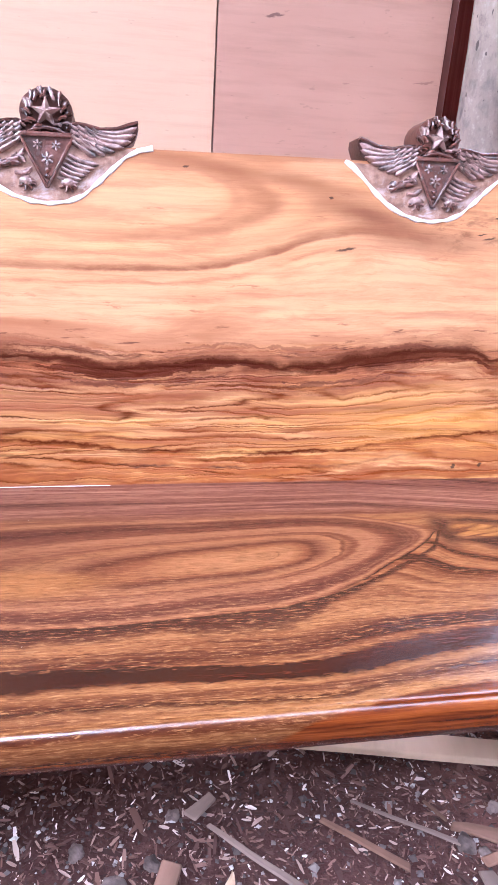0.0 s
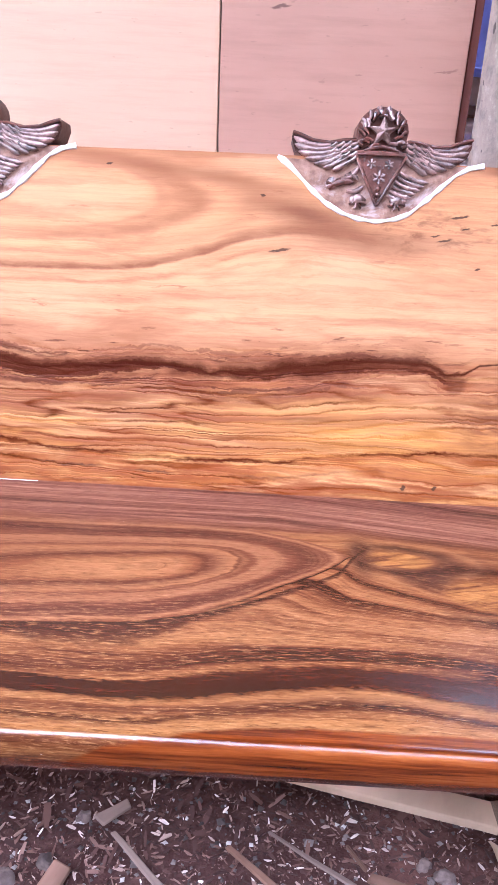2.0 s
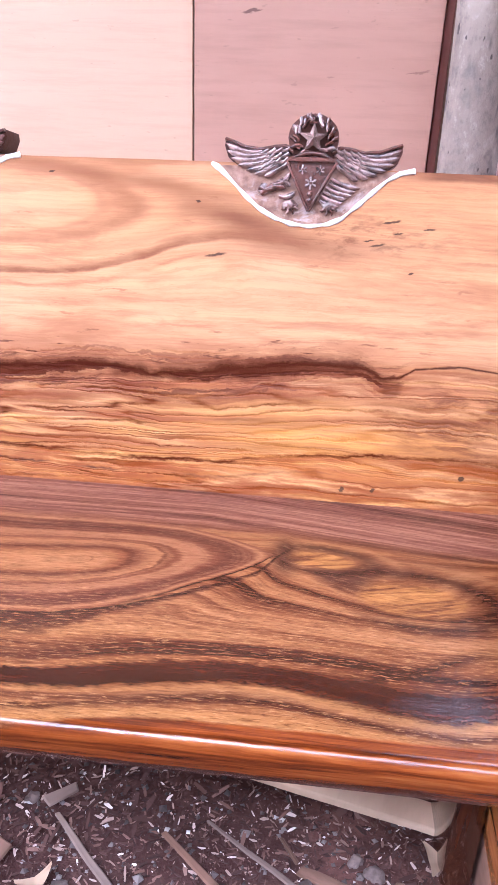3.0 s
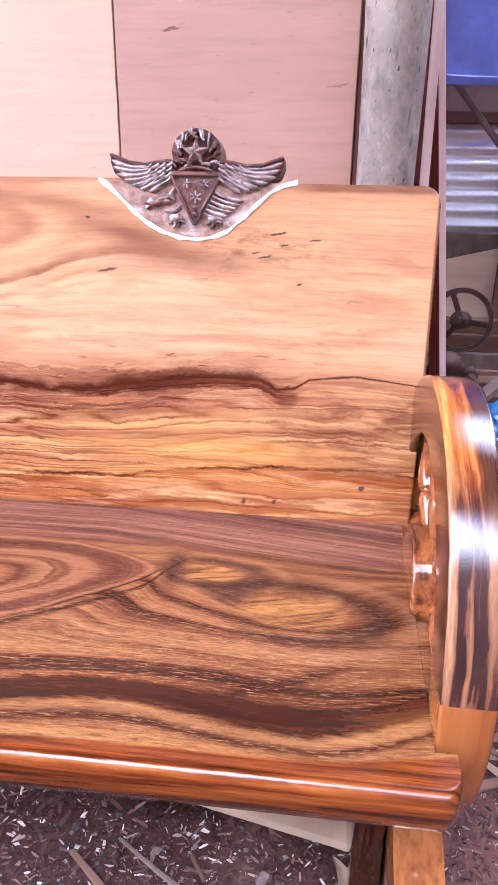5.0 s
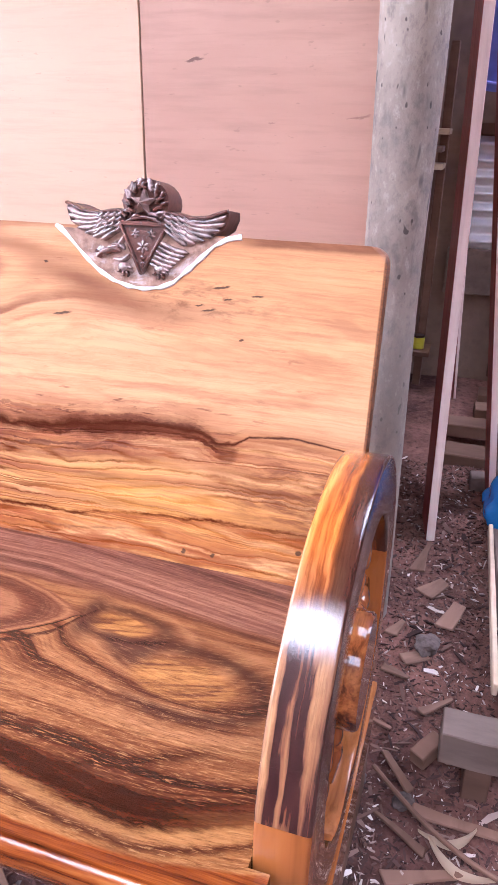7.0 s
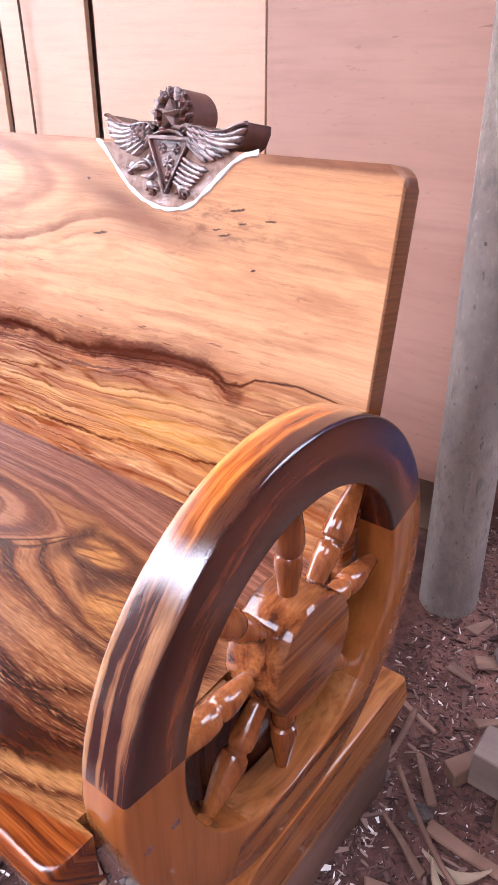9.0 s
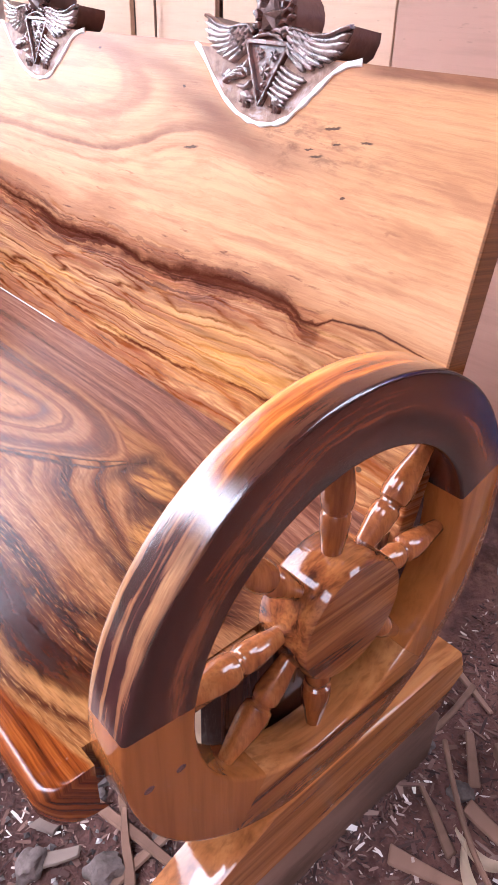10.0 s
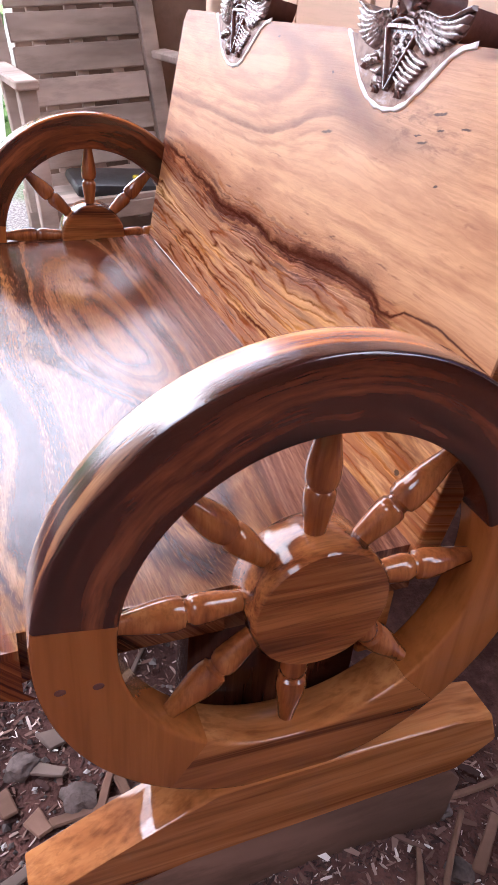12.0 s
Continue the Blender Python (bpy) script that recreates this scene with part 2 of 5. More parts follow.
    chk = k.noise(k.scaled((16, 1, 95), turn=(0, -9, 0)), 1, 5, 0.68, 0.3)
    c = k.mix(k.mul(cloud, k.span(chk, 0.58, 0.64, 0, 0.9, True)), c, (0.09, 0.024, 0.012))
    # short broken ticks and brown smoke over the upper half
    c = k.mix(k.mul(k.span(chk, 0.60, 0.68, 0, 0.55, True), k.span(rag0, 0.46, 0.58), k.span(low, 0.6, 0.0)), c, (0.24, 0.09, 0.045))
    smoke = k.noise(k.vec(k.mul(u, 3.2), 31.0, k.mul(f, 24)), 1, 5, 0.65, 0.6)
    c = k.mix(k.mul(k.span(smoke, 0.50, 0.66, 0, 0.5, True), k.span(low, 0.6, 0.0)), c, (0.34, 0.155, 0.085))
    # rough flaked mottling where the grain breaks up under the notch
    flake = k.mul(k.hill(u, v, 0.40, 0.425, 0.12, 0.035), k.span(k.noise(k.scaled((26, 1, 80), turn=(0, 28, 0)), 1, 5, 0.7, 0.4), 0.50, 0.64, 0, 0.75))
    c = k.mix(flake, c, (0.20, 0.085, 0.045))
    # crossed curly grain near the end of the seam
    curl = k.noise(k.scaled((12, 1, 60), turn=(0, 24, 0)), 1, 6, 0.65, 0.6)
    c = k.mix(k.mul(k.span(k.hill(u, v, 0.60, 0.15, 0.13, 0.07), 0.15, 0.7), k.span(curl, 0.44, 0.58), 0.9), c, (0.19, 0.072, 0.032))
    knot = k.hill(k.add(u, k.mul(ragged, 0.03)), k.add(v, k.mul(ragged, 0.02)), 0.466, 0.198, 0.022, 0.020)
    c = k.mix(k.span(knot, 0.35, 0.8, 0, 0.6, True), c, (0.13, 0.042, 0.02))
    # red-brown patches along the foot
    patch = k.noise(k.scaled((7, 1, 34)), 1, 5, 0.65)
    c = k.mix(k.mul(k.span(v, 0.065, 0.02, 0, 1, True), k.span(patch, 0.45, 0.58, 0, 0.7, True)), c, (0.24, 0.070, 0.020))
    c = k.mix(k.mul(k.span(v, 0.05, 0.015, 0, 1, True), k.span(patch, 0.43, 0.36, 0, 0.4, True)), c, (0.60, 0.33, 0.12))
    # long ragged crease above the foot, red-brown wood below it
    vl = k.curve(u, [(-0.68, 0.085), (-0.27, 0.074), (-0.18, 0.058), (0.085, 0.050), (0.2, 0.057), (0.36, 0.078), (0.54, 0.087), (0.68, 0.078)], -0.68, 0.68)
    dl = k.add(k.m("SUBTRACT", v, vl), k.mul(ragged, 0.016), k.mul(rag2, 0.022))
    c = k.mix(k.mul(k.span(dl, 0.0, -0.006), k.span(dl, -0.05, -0.01), k.span(patch, 0.38, 0.56, 0.1, 0.75)), c, (0.27, 0.082, 0.024))
    c = k.mix(k.mul(k.bell(dl, 0.0, 0.0032), k.span(rag0, 0.36, 0.5, 0.35, 0.95)), c, (0.10, 0.020, 0.008))
    c = k.mix(k.mul(k.bell(dl, -0.026, 0.0024), k.span(rag0, 0.54, 0.44, 0.0, 0.85), k.span(u, 0.4, 0.0, 0.2, 1.0)), c, (0.07, 0.016, 0.007))
    # worm holes and short dark checks
    for hu, hv, a, b in ((0.147, 0.465, 0.005, 0.004), (0.176, 0.388, 0.022, 0.004), (-0.082, 0.5, 0.006, 0.003), (0.497, 0.441, 0.013, 0.003),
                         (0.421, 0.414, 0.016, 0.003), (0.440, 0.449, 0.018, 0.0025), (0.592, 0.057, 0.006, 0.006), (0.452, 0.025, 0.005, 0.007),
                         (0.401, 0.023, 0.005, 0.007), (0.477, 0.376, 0.005, 0.002), (0.452, 0.432, 0.011, 0.002), (0.41, 0.421, 0.012, 0.0015)):
        p = k.hill(k.add(u, k.mul(fine, 0.012), -0.006), k.add(v, k.mul(ragged, 0.012), k.mul(u, -0.14), 0.14 * hu), hu, hv, a, b * 0.8)
        c = k.mix(k.span(k.mul(p, k.span(mot, 0.3, 0.6, 0.55, 1.1)), 0.38, 0.7, 0, 0.9, True), c, (0.07, 0.03, 0.016))
    # bark-brown sawn ends, the shade of the slab's sides mixed into their colour
    ends = k.span(k.m("ABSOLUTE", u), 0.6725, 0.6745)
    c = k.mix(k.mul(ends, 0.9), c, k.mix(k.span(fine, 0.4, 0.6), (0.10, 0.034, 0.014), (0.20, 0.075, 0.03)))
    c = k.mix(1.0, k.deepen(c, 1.14, 1.16), (1.0, 0.985, 0.91), "MULTIPLY")
    bump = k.add(k.mul(fine, 0.3), k.mul(st, k.add(k.mul(low, 2.6), 0.15)), k.mul(lines, low, -0.5), k.mul(crease, low, -0.8), k.mul(beside, strand, -2.0), k.mul(k.bell(d, 0, 0.008), -1.0, near))
    return k.done(c, k.add(0.36, k.mul(st, 0.10)), bump, 0.45, 0.0022, coat=k.mul(k.m("SUBTRACT", 1.0, k.mul(k.m("MAXIMUM", k.m("MAXIMUM", k.bell(d, 0, 0.026), k.bell(dl, 0, 0.006)), crease), 0.95, k.span(low, 0.0, 0.3))), 0.65), coat_rough=0.36, spec=0.0, coat_ior=1.58)


def wood_seat():
    """Slab of the seat: x along, -y towards its front."""
    k = Net("slab_seat_wood")
    u, y, z = k.xyz()
    # distance runs on round the rolled lip, so that the figure passes over the edge
    w0 = k.add(k.mul(y, -1.0), k.mul(k.m("MAXIMUM", k.m("SUBTRACT", 0.512, z), 0.0), 0.9))
    wob = k.m("SUBTRACT", k.noise(k.scaled((3, 7, 1)), 1, 3), 0.5)
    wob2 = k.m("SUBTRACT", k.noise(k.scaled((8, 24, 1)), 1, 4, 0.6), 0.5)
    fib = k.m("SUBTRACT", k.noise(k.scaled((30, 110, 1), k.vec(u, w0, 0.0), (0, 0, -5)), 1, 5, 0.7), 0.5)
    w = k.add(w0, k.mul(wob2, 0.007))
    l1 = k.curve(u, [(-0.68, 0.36), (-0.33, 0.347), (-0.2, 0.349), (-0.05, 0.336), (0.02, 0.331), (0.10, 0.306), (0.15, 0.283), (0.20, 0.252), (0.25, 0.226), (0.285, 0.199),
                     (0.303, 0.168), (0.315, 0.150), (0.34, 0.125), (0.45, 0.105), (0.68, 0.09)], -0.68, 0.68)
    top = k.curve(u, [(-0.68, 0.10), (0.0, 0.104), (0.16, 0.105), (0.23, 0.114), (0.28, 0.132), (0.30, 0.152), (0.31, 0.160), (0.68, 0.160)], -0.68, 0.68)
    mid = k.curve(u, [(-0.68, 0.262), (-0.3, 0.255), (-0.1, 0.228), (0.02, 0.212), (0.15, 0.190), (0.25, 0.175), (0.303, 0.164), (0.68, 0.164)], -0.68, 0.68)
    l2 = k.curve(u, [(-0.68, 0.425), (-0.32, 0.438), (-0.25, 0.432), (-0.1, 0.437), (0.0, 0.446), (0.07, 0.440), (0.14, 0.423), (0.21, 0.411), (0.28, 0.401), (0.35, 0.403), (0.42, 0.415),
                     (0.48, 0.426), (0.55, 0.428), (0.62, 0.405), (0.68, 0.375)], -0.68, 0.68, "B_SPLINE")
    # the grain outside the oval: it follows the long wave and parts round two eyes
    e1 = k.hill(k.add(u, k.mul(wob, 0.06)), w, 0.373, 0.163, 0.062, 0.022)
    e2 = k.hill(k.add(u, k.mul(wob, 0.08)), k.add(w, k.mul(u, -0.05), 0.025), 0.500, 0.232, 0.15, 0.066)
    g = k.add(w, k.mul(k.m("SUBTRACT", l2, 0.42), k.bell(w, 0.43, 0.085), -1.0), k.mul(k.m("SUBTRACT", l1, 0.33), k.bell(w, l1, 0.055), k.span(u, 0.33, 0.2), -0.45),
              k.mul(e1, -0.045), k.mul(e2, -0.095), k.mul(wob, 0.016), k.mul(fib, 0.004),
              k.mul(k.span(u, 0.32, 0.62), k.bell(w, 0.10, 0.06), -0.035))
    ring = k.noise(k.vec(k.mul(u, 0.8), 3.0, k.mul(g, 30)), 1, 8, 0.60, 0.12)
    c = k.ramp(ring, [(0.36, (0.075, 0.024, 0.015)), (0.43, (0.17, 0.068, 0.036)), (0.49, (0.27, 0.125, 0.064)), (0.55, (0.36, 0.185, 0.092)), (0.66, (0.47, 0.275, 0.145))])
    # the big oval: nested rings about a pale heart, drawn out to one side and pointed at the other
    wq = k.add(w, k.mul(wob, 0.02))
    lower = k.m("DIVIDE", k.m("SUBTRACT", wq, mid), k.m("MAXIMUM", k.m("SUBTRACT", l1, mid), 0.004))
    upper = k.m("DIVIDE", k.m("SUBTRACT", mid, wq), k.m("MAXIMUM", k.m("SUBTRACT", mid, top), 0.004))
    q = k.m("MAXIMUM", lower, upper)
    p = k.m("ABSOLUTE", k.m("DIVIDE", k.m("SUBTRACT", u, 0.02), k.span(u, 0.019, 0.021, 0.85, 0.287)))
    r = k.m("POWER", k.add(k.m("POWER", q, 2.6), k.m("POWER", p, 2.6)), 1 / 2.6)
    rr = k.add(r, k.mul(wob, 0.10, k.span(r, 1.0, 0.7)), k.mul(wob2, 0.10, k.span(r, 1.0, 0.8)), k.mul(fib, 0.05))
    rings = k.ramp(rr, [(0.0, (0.47, 0.265, 0.14)), (0.15, (0.44, 0.24, 0.125)), (0.23, (0.32, 0.15, 0.08)), (0.29, (0.185, 0.075, 0.046)), (0.35, (0.34, 0.175, 0.10)), (0.42, (0.42, 0.225, 0.12)),
                        (0.49, (0.25, 0.112, 0.066)), (0.56, (0.37, 0.19, 0.11)), (0.62, (0.40, 0.215, 0.125)), (0.69, (0.24, 0.105, 0.066)), (0.79, (0.165, 0.066, 0.046)), (0.87, (0.20, 0.085, 0.056)),
                        (0.925, (0.42, 0.23, 0.13)), (0.975, (0.30, 0.145, 0.083))])
    veins = k.noise(k.vec(k.mul(u, 1.6), 8.0, k.mul(rr, 6.5)), 1, 8, 0.66, 0.35)
    rings = k.mix(k.span(veins, 0.52, 0.66, 0, 0.6, True), rings, (0.15, 0.058, 0.038))
    rings = k.mix(k.span(veins, 0.47, 0.34, 0, 0.5, True), rings, (0.47, 0.27, 0.155))
    rings = k.mix(k.span(k.hill(u, k.add(w, k.mul(fib, 0.02)), -0.33, 0.258, 0.15, 0.032), 0.2, 0.75, 0, 0.75, True), rings, (0.46, 0.245, 0.105))
    inside = k.mul(k.span(k.m("MAXIMUM", q, r), 1.01, 0.985), k.span(u, 0.306, 0.300))
    c = k.mix(inside, c, rings)
    c = k.mix(k.mul(k.bell(k.add(r, k.mul(fib, 0.03)), 1.0, 0.022), k.span(lower, 0.0, 0.2), k.span(u, 0.05, 0.2, 0.0, 0.9), k.span(u, 0.312, 0.306)), c, (0.045, 0.014, 0.011))
    # the back's greyish sheen painted as fine level streaks, the wood golden towards the front
    lev = k.noise(k.vec(k.mul(u, 1.1), 2.0, k.mul(k.add(w, k.mul(k.span(u, 0.2, 0.68), -0.07)), 62)), 1, 7, 0.62, 0.1)
    grey_sheen = k.ramp(lev, [(0.36, (0.16, 0.075, 0.062)), (0.46, (0.27, 0.135, 0.105)), (0.54, (0.36, 0.195, 0.145)), (0.66, (0.50, 0.31, 0.235))])
    c = k.mix(k.span(k.add(w, k.mul(wob2, 0.02), k.mul(k.span(u, 0.3, 0.66), -0.025)), 0.122, 0.085, 0, 0.92, True), c, grey_sheen)
    c = k.mix(k.mul(k.span(w, 0.30, 0.42, 0, 1, True), k.span(ring, 0.44, 0.60, 0, 0.55), k.span(u, -0.3, 0.1, 0.3, 1.0)), c, (0.42, 0.235, 0.09))
    c = k.mix(k.mul(k.span(u, 0.1, -0.25), k.span(k.add(w, k.mul(wob2, 0.03)), 0.37, 0.45, 0, 1, True), k.span(ring, 0.62, 0.46, 0.15, 0.75)), c, (0.13, 0.045, 0.02))
    # soft pale eyes, each inside its own dark ring
    for cu, cw, a, b, s, t in ((0.373, 0.163, 0.082, 0.030, 0.75, 0.25), (0.500, 0.236, 0.118, 0.058, 0.8, 0.20)):
        pp = k.m("DIVIDE", k.add(u, k.mul(wob, 0.03), -cu), a)
        qq = k.m("DIVIDE", k.add(w, k.mul(fib, 0.014), k.mul(u, -0.05), 0.05 * cu - cw), b)
        e = k.m("SQRT", k.add(k.mul(pp, pp), k.mul(qq, qq)))
        c = k.mix(k.mul(k.bell(e, 0.98, t), s, k.span(u, cu - a * 0.9, cu - a * 0.2, 0.0, 1.0)), c, (0.085, 0.034, 0.028))
        c = k.mix(k.mul(k.bell(e, 1.42, 0.14), 0.55, k.span(u, cu - a, cu + a * 0.5, 0.0, 1.0)), c, (0.43, 0.245, 0.135))
        inner = k.noise(k.vec(k.mul(u, 9), 4.0, k.mul(k.add(w, k.mul(u, 0.25)), 75)), 1, 6, 0.65, 0.6)
        c = k.mix(k.span(e, 0.72, 0.50, 0, 0.9, True), c, k.ramp(inner, [(0.38, (0.21, 0.095, 0.055)), (0.47, (0.40, 0.21, 0.085)), (0.6, (0.53, 0.31, 0.125))]))
    # shadowy purple-brown wood between the oval and the eyes
    c = k.mix(k.mul(k.span(k.hill(u, k.add(w, k.mul(fib, 0.03), k.mul(u, -0.3)), 0.40, 0.066, 0.055, 0.05), 0.25, 0.8, 0, 0.8, True), k.span(k.hill(u, w, 0.373, 0.163, 0.06, 0.02), 0.5, 0.15)), c, (0.10, 0.043, 0.037))
    c = k.mix(k.mul(k.bell(k.add(u, k.mul(wob, 0.03)), 0.322, 0.020), k.span(w, 0.10, 0.14), k.span(w, 0.225, 0.18), 0.85), c, (0.10, 0.042, 0.036))
    # sharp line round the big oval and the dusky wood that hangs from it
    d1 = k.add(k.m("SUBTRACT", w, l1), k.mul(fib, 0.006))
    hang = k.curve(u, [(-0.68, 0.06), (-0.3, 0.045), (-0.13, 0.028), (-0.08, 0.05), (0.0, 0.062), (0.05, 0.045), (0.1, 0.018), (0.3, 0.014), (0.68, 0.01)], -0.68, 0.68)
    c = k.mix(k.mul(k.span(d1, -0.001, 0.002), k.span(k.add(k.m("DIVIDE", d1, hang), k.mul(fib, 0.9)), 1.0, 0.35, 0, 1, True), k.span(u, 0.34, 0.30, 0.0, 0.85)), c, (0.095, 0.034, 0.025))
    c = k.mix(k.mul(k.bell(d1, 0.001, 0.0022), k.span(u, 0.18, 0.08, 0.0, 0.9)), c, (0.04, 0.012, 0.009))
    # broad dark wave with feathered flanks
    hair = k.noise(k.scaled((44, 260, 1), k.vec(u, k.add(w, k.mul(g, 0.5)), 0.0), (0, 0, 7)), 1, 5, 0.72, 0.5)
    d2 = k.add(k.m("SUBTRACT", w, l2), k.mul(fib, 0.020), k.mul(k.m("SUBTRACT", hair, 0.5), 0.018), k.mul(wob2, 0.006))
    half = k.curve(u, [(-0.68, 0.35), (-0.3, 0.30), (-0.1, 0.22), (0.03, 0.26), (0.14, 0.40), (0.3, 0.38), (0.45, 0.50), (0.52, 0.52), (0.6, 0.36), (0.68, 0.2)], -0.68, 0.68)
    dn = k.m("DIVIDE", k.m("ABSOLUTE", d2), k.mul(half, 0.05))
    wave = k.span(dn, 1.35, 0.7, 0, 1, True)
    c = k.mix(k.mul(wave, k.span(u, 0.69, 0.55, 0.3, 0.97), k.span(lev, 0.64, 0.5, 0.85, 1.0)), c, k.ramp(k.noise(k.vec(k.mul(u, 2), 6.0, k.mul(d2, 120)), 1, 6, 0.65, 0.3), [(0.38, (0.022, 0.003, 0.002)), (0.50, (0.062, 0.012, 0.006)), (0.64, (0.17, 0.055, 0.025))]))
    c = k.mix(k.mul(k.bell(d2, 0.044, 0.0045), k.span(ring, 0.4, 0.55, 0.3, 0.85)), c, (0.09, 0.032, 0.016))
    c = k.mix(k.mul(k.bell(d2, -0.034, 0.004), k.span(u, 0.2, -0.1, 0.2, 0.8)), c, (0.15, 0.058, 0.034))
    c = k.mix(k.mul(k.bell(d2, 0.030, 0.008), k.span(u, 0.1, 0.3, 0.1, 0.65), k.span(hair, 0.36, 0.6)), c, (0.55, 0.34, 0.165))
    # a second, shorter dark wave above the first
    l4 = k.curve(u, [(-0.68, 0.42), (0.36, 0.412), (0.43, 0.394), (0.48, 0.380), (0.52, 0.360), (0.57, 0.335), (0.62, 0.318), (0.68, 0.31)], -0.68, 0.68, "B_SPLINE")
    d4 = k.add(k.m("SUBTRACT", w, l4), k.mul(fib, 0.018), k.mul(k.m("SUBTRACT", hair, 0.5), 0.014))
    c = k.mix(k.mul(k.bell(d4, 0.0, 0.010), k.span(u, 0.36, 0.46, 0, 1, True), k.span(u, 0.60, 0.53, 0.15, 0.85)), c, (0.075, 0.021, 0.013))
    # short slanting hairs of the figured grain, strongest towards the front
    front = k.span(w, 0.16, 0.34, 0.30, 1.0)
    c = k.mix(k.mul(k.span(hair, 0.52, 0.66, 0, 0.55), front), c, (0.10, 0.034, 0.018))
    c = k.mix(k.mul(k.span(hair, 0.47, 0.36, 0, 0.58), front, k.m("SUBTRACT", 1.0, k.mul(wave, 0.9))), c, (0.56, 0.36, 0.19))
    fine = k.noise(k.vec(k.mul(u, 26), 0.0, k.add(k.mul(w, 280), k.mul(g, 90))), 1, 5, 0.72, 0.6)
    c = k.mix(k.span(fine, 0.48, 0.66, 0, 0.38), c, (0.11, 0.040, 0.022))
    # red sapwood lip
    l3 = k.curve(u, [(-0.68, 0.55), (-0.02, 0.535), (0.02, 0.512), (0.08, 0.500), (0.13, 0.490), (0.18, 0.482), (0.3, 0.479), (0.5, 0.479), (0.58, 0.475), (0.63, 0.464), (0.68, 0.455)], -0.68, 0.68)
    red = k.span(k.add(k.m("SUBTRACT", w, l3), k.mul(fib, 0.008)), -0.002, 0.003)
    streak = k.noise(k.vec(k.mul(u, 3), 0, k.mul(w, 90)), 1, 6, 0.62)
    c = k.mix(k.mul(red, 0.95), c, k.ramp(streak, [(0.36, (0.085, 0.024, 0.010)), (0.46, (0.20, 0.060, 0.018)), (0.54, (0.32, 0.110, 0.030)), (0.66, (0.45, 0.20, 0.066))]))
    dust = k.span(k.noise(k.scaled((240, 240, 240)), 1, 1), 0.83, 0.845, 0, 0.7)
    c = k.mix(dust, c, (0.75, 0.66, 0.60))
    c = k.mix(1.0, k.deepen(c, 1.40, 0.86), (1.04, 1.0, 0.91), "MULTIPLY")
    bump = k.add(k.mul(fine, 0.35), k.mul(hair, 0.35), k.mul(k.noise(k.scaled((5, 8, 1)), 1, 2), 7.0))
    return k.done(c, k.add(0.20, k.mul(fine, 0.12)), bump, 0.25, 0.002, coat=1.0, coat_rough=0.04, spec=0.0, coat_ior=1.52)


def wood_rim():
    """Streaks that follow the wheel's curve."""
    k = Net("arm_arc_wood")
    x, y, z = k.xyz()
    dy, dz = k.add(y, 0.150), k.add(z, -0.536)
    ang = k.m("ARCTAN2", dz, dy)
    rad = k.m("SQRT", k.add(k.mul(dy, dy), k.mul(dz, dz)))
    wob = k.m("SUBTRACT", k.noise(k.scaled((6, 6, 6)), 1, 3), 0.5)
    q = k.vec(k.add(k.mul(x, 62), k.mul(wob, 1.6)), k.add(k.mul(rad, 44), k.mul(wob, 1.6)), k.mul(ang, 0.7))
    a = k.noise(q, 1, 4, 0.55, 0.25)
    fine = k.noise(k.vec(k.mul(x, 330), k.mul(rad, 200), k.mul(ang, 9)), 1, 4, 0.65)
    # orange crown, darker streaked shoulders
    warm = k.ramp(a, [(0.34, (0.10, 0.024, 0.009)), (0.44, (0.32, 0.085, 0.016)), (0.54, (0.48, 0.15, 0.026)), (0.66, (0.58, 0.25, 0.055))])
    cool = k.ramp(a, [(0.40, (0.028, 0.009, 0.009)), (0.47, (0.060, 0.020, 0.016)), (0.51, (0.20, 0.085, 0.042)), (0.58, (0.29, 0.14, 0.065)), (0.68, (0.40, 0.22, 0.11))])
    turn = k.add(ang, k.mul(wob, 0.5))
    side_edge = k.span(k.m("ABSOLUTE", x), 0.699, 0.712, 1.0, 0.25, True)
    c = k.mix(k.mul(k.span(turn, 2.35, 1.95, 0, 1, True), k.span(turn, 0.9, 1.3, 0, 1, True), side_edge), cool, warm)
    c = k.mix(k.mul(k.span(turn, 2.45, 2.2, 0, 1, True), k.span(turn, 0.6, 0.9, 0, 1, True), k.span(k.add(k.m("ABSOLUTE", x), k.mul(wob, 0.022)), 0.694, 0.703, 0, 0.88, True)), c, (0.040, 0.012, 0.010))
    # flanks get a darker ramp, their shade mixed into the wood tone
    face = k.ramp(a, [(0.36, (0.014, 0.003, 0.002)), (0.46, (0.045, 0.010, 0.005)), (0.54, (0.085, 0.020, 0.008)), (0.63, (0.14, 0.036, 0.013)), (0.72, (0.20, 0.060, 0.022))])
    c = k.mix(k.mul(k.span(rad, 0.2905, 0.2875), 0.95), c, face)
    c = k.mix(k.span(fine, 0.46, 0.7, 0, 0.4), c, (0.025, 0.007, 0.005))
    grit = k.noise(k.scaled((420, 420, 420)), 1, 3, 0.7)
    c = k.deepen(c, 1.08, 1.12)
    return k.done(c, k.add(0.16, k.mul(fine, 0.10)), k.add(fine, k.mul(grit, 0.8), k.mul(wob, 2.0)), 0.24, 0.001, coat=1.0, coat_rough=0.03, spec=0.05, coat_ior=1.7)


